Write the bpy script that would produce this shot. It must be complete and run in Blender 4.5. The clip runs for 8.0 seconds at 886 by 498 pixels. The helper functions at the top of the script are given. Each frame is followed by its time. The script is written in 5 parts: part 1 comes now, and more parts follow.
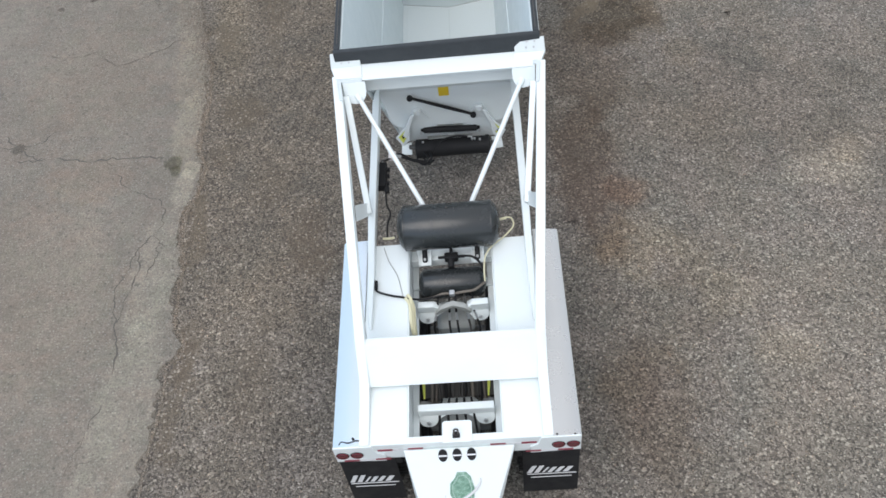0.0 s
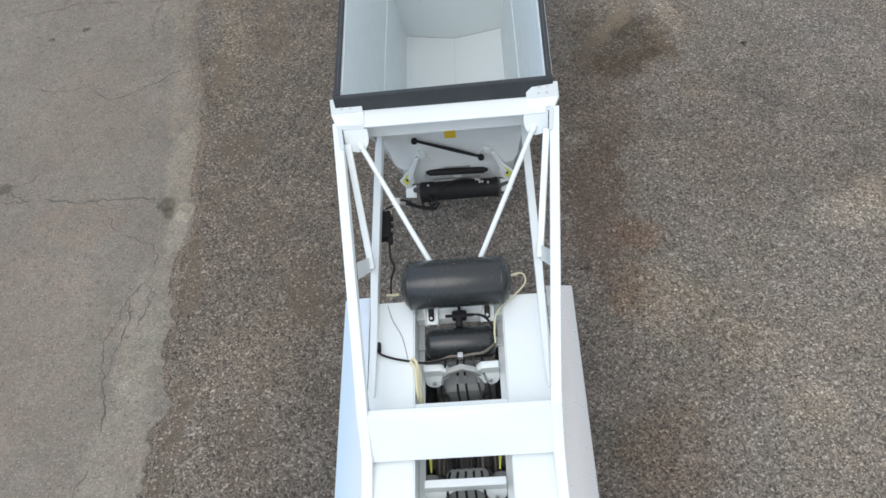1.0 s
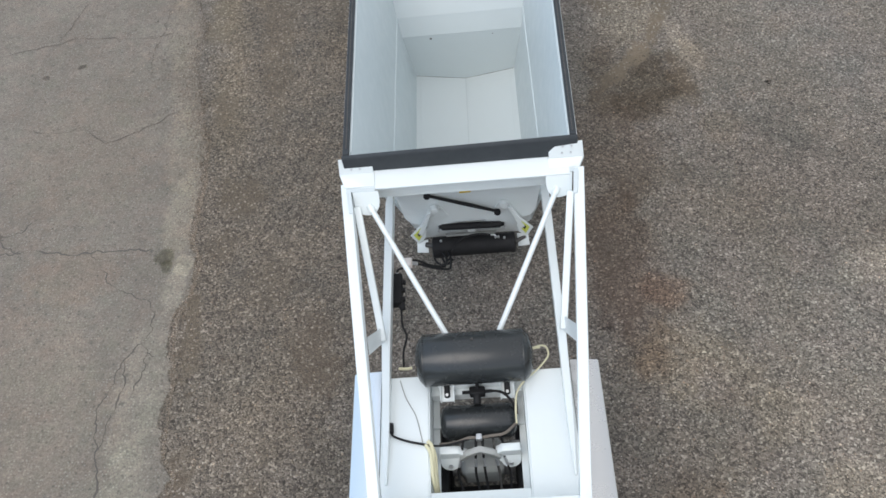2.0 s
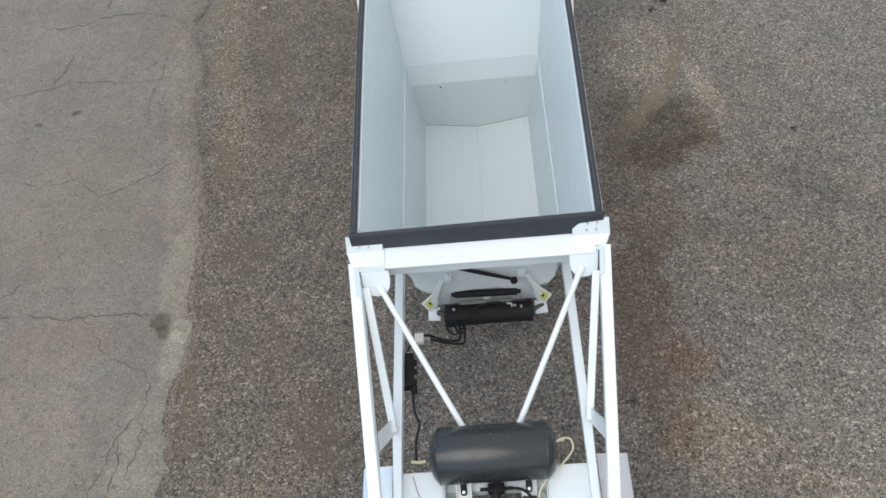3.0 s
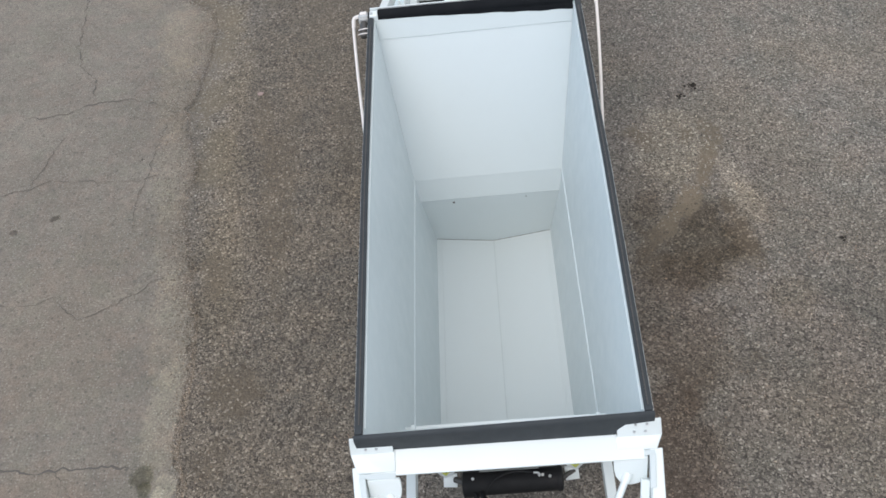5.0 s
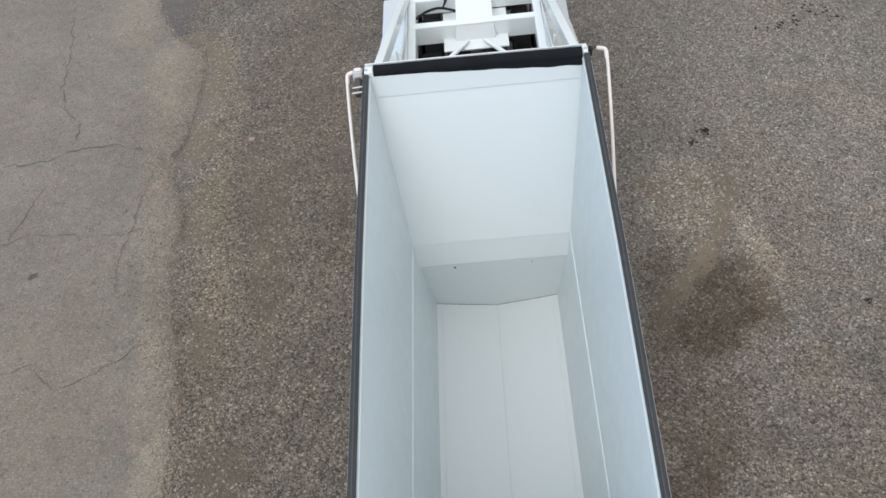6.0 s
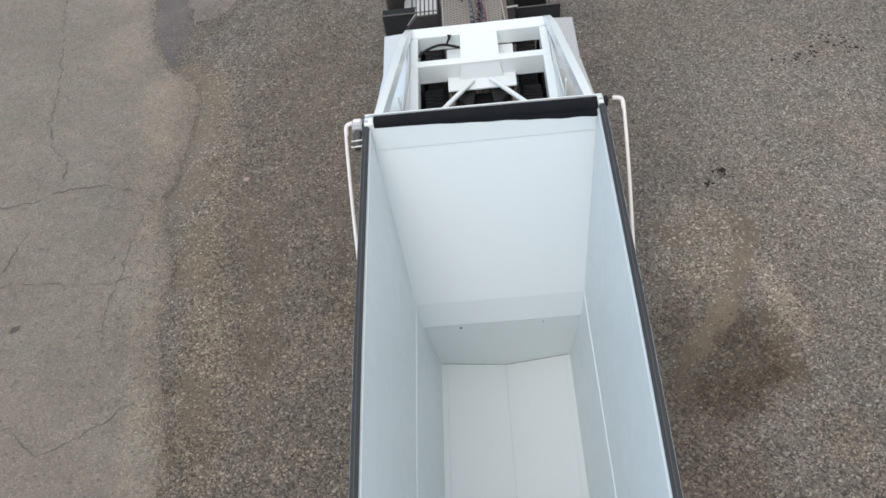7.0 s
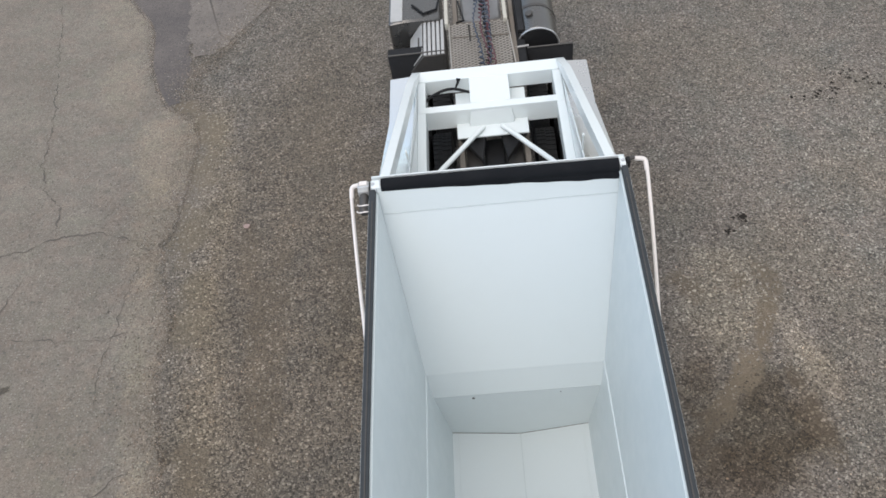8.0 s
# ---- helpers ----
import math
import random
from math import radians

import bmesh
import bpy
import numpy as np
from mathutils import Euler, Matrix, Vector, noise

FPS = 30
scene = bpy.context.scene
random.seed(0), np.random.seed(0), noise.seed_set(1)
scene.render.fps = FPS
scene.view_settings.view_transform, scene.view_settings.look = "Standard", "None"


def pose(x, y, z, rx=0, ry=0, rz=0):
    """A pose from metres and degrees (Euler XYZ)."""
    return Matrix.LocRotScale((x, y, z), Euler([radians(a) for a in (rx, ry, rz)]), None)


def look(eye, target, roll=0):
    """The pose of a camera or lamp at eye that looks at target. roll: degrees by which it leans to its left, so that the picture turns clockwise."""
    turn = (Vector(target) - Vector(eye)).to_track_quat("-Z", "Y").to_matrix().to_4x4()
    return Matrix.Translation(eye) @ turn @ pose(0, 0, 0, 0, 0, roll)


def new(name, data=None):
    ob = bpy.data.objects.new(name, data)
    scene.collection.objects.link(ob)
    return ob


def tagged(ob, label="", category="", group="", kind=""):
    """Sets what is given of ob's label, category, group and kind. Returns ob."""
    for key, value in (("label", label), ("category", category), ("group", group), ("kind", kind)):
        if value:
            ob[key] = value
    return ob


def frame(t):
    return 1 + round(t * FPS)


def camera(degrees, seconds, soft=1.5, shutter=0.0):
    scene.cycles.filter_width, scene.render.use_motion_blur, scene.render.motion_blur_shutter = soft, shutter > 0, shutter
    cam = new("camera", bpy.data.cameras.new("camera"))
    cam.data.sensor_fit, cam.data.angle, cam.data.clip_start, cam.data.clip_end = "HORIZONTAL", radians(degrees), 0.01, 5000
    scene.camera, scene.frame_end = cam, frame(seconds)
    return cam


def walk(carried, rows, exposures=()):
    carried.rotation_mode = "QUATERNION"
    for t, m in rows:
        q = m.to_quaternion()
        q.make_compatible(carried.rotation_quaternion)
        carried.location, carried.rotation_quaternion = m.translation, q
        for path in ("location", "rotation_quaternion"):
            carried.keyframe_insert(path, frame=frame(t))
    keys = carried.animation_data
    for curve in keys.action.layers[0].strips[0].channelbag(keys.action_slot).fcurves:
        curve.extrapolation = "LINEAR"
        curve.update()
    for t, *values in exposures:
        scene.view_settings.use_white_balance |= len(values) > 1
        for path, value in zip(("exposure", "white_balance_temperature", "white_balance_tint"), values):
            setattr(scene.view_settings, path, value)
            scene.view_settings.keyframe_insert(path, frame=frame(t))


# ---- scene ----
# ================= camera and its path =================
cam = camera(54.0, 8.0, soft=1.6)
PATH = [  # seconds, x, y, z, yaw, pitch, roll
    (0.0, 0.568, -3.633, 9.666, 6.18, -53.62, -9.00),
    (0.5, 0.542, -3.247, 9.576, 6.21, -53.41, -9.06),
    (1.0, 0.500, -2.811, 9.508, 6.19, -53.16, -9.07),
    (1.5, 0.426, -2.358, 9.443, 6.18, -52.87, -9.07),
    (3.0, 0.235, -0.926, 9.305, 6.30, -51.96, -9.41),
    (3.5, 0.201, -0.382, 9.320, 6.29, -51.70, -9.50),
    (4.0, 0.171, 0.103, 9.302, 6.28, -51.35, -9.54),
    (4.5, 0.129, 0.556, 9.293, 6.37, -51.15, -9.68),
    (6.0, 0.147, 2.095, 9.186, 6.32, -50.55, -9.78),
    (6.5, 0.127, 2.540, 9.121, 6.28, -50.30, -9.77),
    (7.0, 0.097, 2.975, 9.074, 6.23, -50.14, -9.81),
    (7.5, 0.042, 3.416, 9.071, 6.23, -49.90, -9.87),
    (8.0, 0.014, 3.816, 9.056, 6.28, -49.64, -10.01),
]
walk(cam, [(t, pose(x, y, z, 90 + p, 0, a) @ pose(0, 0, 0, 0, 0, r)) for t, x, y, z, a, p, r in PATH],
     exposures=((0.0, 0.10, 6430, 10), (0.7, 0.02, 6460, 10), (4.5, 0.0, 6500, 10), (6.5, 0.0, 6640, 10.5), (8.0, 0.0, 6660, 11)))

# ================= overcast daylight =================
world = bpy.data.worlds.new("overcast_sky")
scene.world = world
world.use_nodes = True
wn, wl = world.node_tree.nodes, world.node_tree.links
wn.clear()
sky = wn.new("ShaderNodeTexSky")
sky.sky_type, sky.sun_disc = "NISHITA", False
sky.sun_elevation, sky.sun_rotation = radians(60), radians(208)
sky.air_density, sky.dust_density, sky.ozone_density = 1.0, 2.0, 2.0
sky_light = wn.new("ShaderNodeBackground")
sky_light.inputs["Strength"].default_value = 0.114
cloud = wn.new("ShaderNodeBackground")
# broken cloud: clearer, bluer sky towards -x, thick pale cloud towards +x
way = wn.new("ShaderNodeTexCoord")
split = wn.new("ShaderNodeSeparateXYZ")
puff = wn.new("ShaderNodeTexNoise")
puff.inputs["Scale"].default_value, puff.inputs["Detail"].default_value = 2.2, 5.0
lean = wn.new("ShaderNodeMath")
lean.operation, lean.inputs[1].default_value = "MULTIPLY_ADD", 0.9
cover = wn.new("ShaderNodeMapRange")
cover.interpolation_type = "SMOOTHSTEP"
cover.inputs["From Min"].default_value, cover.inputs["From Max"].default_value = 0.10, 0.55
tint = wn.new("ShaderNodeMix")
tint.data_type = "RGBA"
tint.inputs[6].default_value = (0.79, 0.955, 1.11, 1)
tint.inputs[7].default_value = (1.04, 1.02, 0.94, 1)
wl.new(way.outputs["Generated"], split.inputs[0])
wl.new(way.outputs["Generated"], puff.inputs["Vector"])
wl.new(split.outputs["X"], lean.inputs[0])
wl.new(puff.outputs["Fac"], lean.inputs[2])
wl.new(lean.outputs[0], cover.inputs["Value"])
wl.new(cover.outputs[0], tint.inputs[0])
wl.new(tint.outputs[2], cloud.inputs["Color"])
# an overcast sky is brightest overhead
zenith = wn.new("ShaderNodeMapRange")
zenith.inputs["From Min"].default_value, zenith.inputs["From Max"].default_value = 0.0, 1.0
zenith.inputs["To Min"].default_value, zenith.inputs["To Max"].default_value = 0.54, 0.865
wl.new(split.outputs["Z"], zenith.inputs["Value"])
wl.new(zenith.outputs[0], cloud.inputs["Strength"])
both = wn.new("ShaderNodeAddShader")
wout = wn.new("ShaderNodeOutputWorld")
wl.new(sky.outputs[0], sky_light.inputs["Color"])
wl.new(sky_light.outputs[0], both.inputs[0])
wl.new(cloud.outputs[0], both.inputs[1])
wl.new(both.outputs[0], wout.inputs["Surface"])

sun = new("sun", bpy.data.lights.new("sun", "SUN"))
sun.data.energy, sun.data.angle, sun.data.color = 0.73, radians(40), (1.0, 0.97, 0.93)
sun.matrix_world = look((-2.9, -5.6, 11.0), (0, 0, 0))


# ================= materials =================
class Nodes:
    """A small builder of node materials."""

    def __init__(self, name):
        self.mat = bpy.data.materials.new(name)
        self.mat.use_nodes = True
        self.n, self.l = self.mat.node_tree.nodes, self.mat.node_tree.links
        self.bsdf = self.n["Principled BSDF"]
        self.co = self.n.new("ShaderNodeTexCoord").outputs["Object"]

    def put(self, value, socket):
        if isinstance(value, bpy.types.NodeSocket):
            self.l.new(value, socket)
        else:
            socket.default_value = value

    def noise(self, scale, detail=4.0, rough=0.6, co=None):
        t = self.n.new("ShaderNodeTexNoise")
        self.put(co or self.co, t.inputs["Vector"])
        t.inputs["Scale"].default_value, t.inputs["Detail"].default_value = scale, detail
        t.inputs["Roughness"].default_value = rough
        return t.outputs["Fac"]

    def cells(self, scale, feature="F1", co=None, randomness=1.0):
        t = self.n.new("ShaderNodeTexVoronoi")
        t.feature, t.voronoi_dimensions = feature, "2D"
        self.put(co or self.co, t.inputs["Vector"])
        t.inputs["Scale"].default_value, t.inputs["Randomness"].default_value = scale, randomness
        return t

    def field(self, name):
        a = self.n.new("ShaderNodeAttribute")
        a.attribute_name = name
        return a

    def ramp(self, fac, stops):
        r = self.n.new("ShaderNodeValToRGB")
        e = r.color_ramp.elements
        while len(e) < len(stops):
            e.new(0.5)
        for item, (at, c) in zip(e, stops):
            item.position = at
            item.color = (*c, 1) if len(c) == 3 else c
        self.put(fac, r.inputs["Fac"])
        return r.outputs["Color"]

    def span(self, fac, a, b, lo=0.0, hi=1.0):
        m = self.n.new("ShaderNodeMapRange")
        m.interpolation_type = "SMOOTHSTEP"
        self.put(fac, m.inputs["Value"])
        for key, v in (("From Min", a), ("From Max", b), ("To Min", lo), ("To Max", hi)):
            self.put(v, m.inputs[key])
        return m.outputs["Result"]

    def math(self, op, a, b=0.0):
        m = self.n.new("ShaderNodeMath")
        m.operation = op
        self.put(a, m.inputs[0])
        self.put(b, m.inputs[1])
        m.inputs[2].default_value = 0.35
        return m.outputs[0]

    def mix(self, fac, a, b, mode="MIX"):
        m = self.n.new("ShaderNodeMix")
        m.data_type, m.blend_type = "RGBA", mode
        self.put(fac, m.inputs[0])
        for v, i in ((a, 6), (b, 7)):
            self.put((*v, 1) if isinstance(v, tuple) and len(v) == 3 else v, m.inputs[i])
        return m.outputs[2]

    def bump(self, height, strength, distance=0.01):
        b = self.n.new("ShaderNodeBump")
        b.inputs["Strength"].default_value, b.inputs["Distance"].default_value = strength, distance
        self.put(height, b.inputs["Height"])
        self.l.new(b.outputs[0], self.bsdf.inputs["Normal"])

    def blot(self, x, y, rx, ry, turn, ragged, outer=1.15, inner=0.55):
        """A ragged oval stain on the ground: 1 in its middle, 0 outside."""
        m = self.n.new("ShaderNodeMapping")
        m.vector_type = "TEXTURE"
        self.put(self.co, m.inputs["Vector"])
        m.inputs["Location"].default_value = (x, y, 0)
        m.inputs["Rotation"].default_value = (0, 0, radians(turn))
        m.inputs["Scale"].default_value = (rx, ry, 1000)
        v = self.n.new("ShaderNodeVectorMath")
        v.operation = "LENGTH"
        self.l.new(m.outputs[0], v.inputs[0])
        return self.span(self.math("ADD", v.outputs["Value"], ragged), outer, inner)

    def finish(self, colour, rough, metal=0.0, coat=0.0):
        self.put((*colour, 1) if isinstance(colour, tuple) and len(colour) == 3 else colour, self.bsdf.inputs["Base Color"])
        self.put(rough, self.bsdf.inputs["Roughness"])
        self.put(metal, self.bsdf.inputs["Metallic"])
        self.put(coat, self.bsdf.inputs["Coat Weight"])
        self.bsdf.inputs["Coat Roughness"].default_value = 0.12
        return self.mat


def coated(name, colour, rough, metal=0.0, dirt=(0.30, 0.26, 0.21), dirty=0.25, grain=0.15, coat=0.0, fine=120.0, spec=0.5):
    """Paint, rubber, plastic or metal with soft grime and fine relief."""
    k = Nodes(name)
    grime = k.math("MULTIPLY", k.span(k.noise(2.3, 6, 0.7), 0.45, 0.85), dirty)
    speck = k.math("MULTIPLY", k.span(k.noise(38, 3, 0.7), 0.62, 0.8), dirty * 0.6)
    c = k.mix(grime, colour, tuple(0.5 * (a + b) for a, b in zip(colour, dirt)))
    c = k.mix(speck, c, dirt)
    k.bump(k.noise(fine, 3), grain, 0.002)
    k.bsdf.inputs["Specular IOR Level"].default_value = spec
    return k.finish(c, k.span(k.noise(5, 4), 0.3, 0.7, rough - 0.06, rough + 0.1), metal, coat)


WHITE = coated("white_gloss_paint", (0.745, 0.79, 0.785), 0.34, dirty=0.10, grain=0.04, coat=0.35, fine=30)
# the trailer's white paint, darkened to stand for the shade inside the hopper
SHADED = coated("shaded_white_paint", (0.588, 0.640, 0.645), 0.38, dirty=0.14, dirt=(0.42, 0.43, 0.42), grain=0.02, fine=9)
# white gate paint, toned down for the same shade
GATE = coated("shaded_white_gate_paint", (0.578, 0.622, 0.622), 0.40, dirty=0.14, dirt=(0.5, 0.5, 0.48), grain=0.06, fine=12)
SEAM = coated("dull_weld_seam", (0.48, 0.525, 0.53), 0.5, dirty=0.6)
BLACK = coated("black_rubber", (0.013, 0.013, 0.014), 0.62, dirt=(0.10, 0.09, 0.08), dirty=0.35, spec=0.25)
CAP = coated("dark_rail_cover", (0.030, 0.035, 0.039), 0.68, dirt=(0.10, 0.10, 0.10), dirty=0.3)
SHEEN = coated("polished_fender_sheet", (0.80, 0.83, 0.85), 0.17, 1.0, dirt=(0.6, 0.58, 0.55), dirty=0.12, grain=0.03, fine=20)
# same fender metal with the greyer cloud reflection put into its colour
GREYSHEEN = coated("grey_reflection_fender_sheet", (0.60, 0.595, 0.585), 0.30, 1.0, dirt=(0.5, 0.48, 0.45), dirty=0.25, grain=0.03, fine=20)
TANK = coated("dark_tank_paint", (0.024, 0.027, 0.028), 0.22, dirt=(0.10, 0.09, 0.08), dirty=0.25, spec=0.5)
STEEL = coated("worn_dark_steel", (0.09, 0.085, 0.08), 0.5, 0.5, dirty=0.5, dirt=(0.16, 0.12, 0.09))
HOUSING = coated("dusty_grey_housing", (0.36, 0.37, 0.355), 0.5, dirty=0.8, dirt=(0.08, 0.075, 0.07))
PALE = coated("dusty_pale_metal", (0.46, 0.455, 0.44), 0.5, 0.2, dirt=(0.14, 0.13, 0.12), dirty=0.8)
GREASY = coated("greasy_axle_steel", (0.22, 0.22, 0.22), 0.5, 0.2, dirty=0.7, dirt=(0.05, 0.045, 0.04))
ZINC = coated("galvanised_metal", (0.62, 0.63, 0.64), 0.35, 0.85, dirty=0.3)
ALU = coated("brushed_aluminium", (0.36, 0.35, 0.335), 0.45, 0.75, dirt=(0.16, 0.14, 0.12), dirty=0.7)
TARP = coated("black_tarp_cloth", (0.010, 0.011, 0.013), 0.8, dirt=(0.05, 0.05, 0.05), dirty=0.3, grain=0.3, spec=0.12)
DRUM = coated("dull_tank_metal", (0.15, 0.147, 0.142), 0.30, 0.85, dirt=(0.10, 0.09, 0.08), dirty=0.8)
STRAND = coated("pale_mesh_metal", (0.36, 0.33, 0.29), 0.5, 0.3, dirt=(0.18, 0.15, 0.12), dirty=0.7)
PIPE = coated("cream_pipe", (0.78, 0.72, 0.68), 0.4, dirty=0.2)
YELLOW = coated("yellow_label", (0.72, 0.50, 0.03), 0.45, dirty=0.15)
LIME = coated("yellow_green_band", (0.62, 0.66, 0.12), 0.5, dirty=0.2)
CREAM = coated("cream_hose", (0.66, 0.62, 0.42), 0.5, dirty=0.2)
BEIGE = coated("beige_bracket_paint", (0.50, 0.47, 0.40), 0.5, dirty=0.5)
RED = coated("red_lamp_lens", (0.11, 0.009, 0.018), 0.15, dirty=0.1, coat=0.5)
REDTAPE = coated("red_reflective_tape", (0.27, 0.035, 0.06), 0.3, dirty=0.15)
WHITETAPE = coated("silver_reflective_tape", (0.72, 0.72, 0.73), 0.3, dirty=0.15)
MARK = coated("white_print", (0.62, 0.62, 0.62), 0.5, dirty=0.1)
REDHOSE = coated("red_air_line", (0.11, 0.04, 0.05), 0.5, dirty=0.3)
BLUEHOSE = coated("blue_air_line", (0.05, 0.066, 0.095), 0.5, dirty=0.3)
TREAD = coated("tyre_rubber", (0.018, 0.018, 0.018), 0.75, dirt=(0.07, 0.06, 0.05), dirty=0.5, spec=0.2)
RUST = coated("brown_chassis_dirt", (0.17, 0.145, 0.12), 0.7, dirt=(0.08, 0.07, 0.06), dirty=0.5)


def emblem_print():
    """Mottled green print with pale worn lines."""
    k = Nodes("green_emblem_print")
    c = k.ramp(k.noise(26, 5, 0.8), [(0.32, (0.075, 0.165, 0.115)), (0.48, (0.145, 0.270, 0.195)), (0.60, (0.27, 0.41, 0.33)), (0.74, (0.46, 0.56, 0.50))])
    return k.finish(c, 0.45)


GREEN = emblem_print()
PALEGREEN = coated("pale_green_print", (0.44, 0.56, 0.49), 0.45, dirty=0.3)

# Broad tints of the yard: x, y, half widths, turn, colour factor, amount.
YARD_TINTS = (
    (4.60, 1.00, 2.60, 3.80, 0, (1.17, 1.175, 1.165), 1.0),
    (2.73, 10.68, 0.66, 1.0, 0, (1.47, 1.44, 1.38), 0.95), (2.30, 9.55, 0.30, 0.55, -20, (0.80, 0.74, 0.67), 0.9), (3.60, 10.05, 0.28, 0.55, 9, (1.44, 1.42, 1.37), 0.95), (3.80, 9.45, 0.22, 0.50, 9, (1.28, 1.22, 1.14), 0.8),
    (2.85, 8.76, 0.74, 0.72, 0, (0.64, 0.60, 0.535), 1.0), (3.02, 9.30, 0.36, 0.42, 0, (0.64, 0.60, 0.535), 1.0), (2.75, 8.20, 0.80, 0.48, 0, (0.82, 0.77, 0.71), 0.9), (3.48, 8.95, 0.24, 0.60, 9, (0.78, 0.71, 0.63), 0.9),
    (2.23, 7.40, 0.80, 1.25, 0, (0.86, 0.78, 0.72), 0.9), (3.90, 7.67, 0.35, 0.45, 0, (1.20, 1.14, 1.06), 0.7), (1.95, 5.00, 0.62, 1.75, 4, (0.80, 0.70, 0.64), 1.0), (2.43, 4.59, 0.36, 0.32, 0, (1.12, 0.96, 0.90), 0.8),
    (2.46, 3.58, 0.50, 0.72, 10, (1.31, 1.275, 1.20), 0.9), (2.95, 3.25, 0.55, 0.48, 0, (1.16, 1.12, 1.06), 0.8), (5.55, 4.85, 0.62, 0.42, 0, (1.50, 1.49, 1.45), 0.9), (5.95, 5.30, 0.40, 0.30, 20, (1.30, 1.25, 1.19), 0.9),
    (4.17, 1.82, 0.44, 0.34, 0, (1.31, 1.27, 1.22), 0.9), (3.65, 2.70, 0.45, 0.40, 20, (1.22, 1.17, 1.10), 0.8), (3.05, 2.55, 0.55, 0.70, 0, (0.90, 0.87, 0.84), 0.8), (2.30, 1.05, 0.60, 1.10, 0, (0.80, 0.71, 0.64), 0.8),
    (1.66, 4.04, 0.09, 0.07, 0, (0.42, 0.38, 0.36), 0.95), (5.60, 6.30, 3.40, 17.0, 0, (1.16, 1.145, 1.125), 1.0), (5.40, 12.8, 2.20, 3.40, 0, (1.15, 1.15, 1.145), 0.9), (4.70, 6.50, 1.70, 1.70, 0, (0.88, 0.855, 0.825), 0.9),
    (-3.95, 9.30, 0.36, 2.40, 8, (1.18, 1.15, 1.06), 0.7), (-4.40, 12.9, 0.40, 2.30, 4, (1.26, 1.22, 1.12), 0.75), (-4.75, 15.2, 0.45, 1.00, 20, (1.22, 1.16, 1.06), 0.7), (-3.10, 1.60, 0.75, 2.40, 0, (1.20, 1.20, 1.19), 0.85),
    (-2.60, 2.90, 0.70, 1.00, 0, (1.10, 1.08, 1.04), 0.6), (-3.80, 8.05, 0.34, 0.40, 0, (0.93, 0.91, 0.88), 0.8), (-3.55, 11.0, 0.40, 0.80, 0, (0.94, 0.92, 0.90), 0.6), (-2.45, 7.60, 0.50, 0.80, 0, (0.93, 0.92, 0.91), 0.6),
    (-3.35, 9.25, 0.45, 0.55, 0, (0.93, 0.91, 0.88), 0.7), (-2.10, 10.2, 0.50, 0.80, 0, (0.92, 0.88, 0.82), 0.7),
)
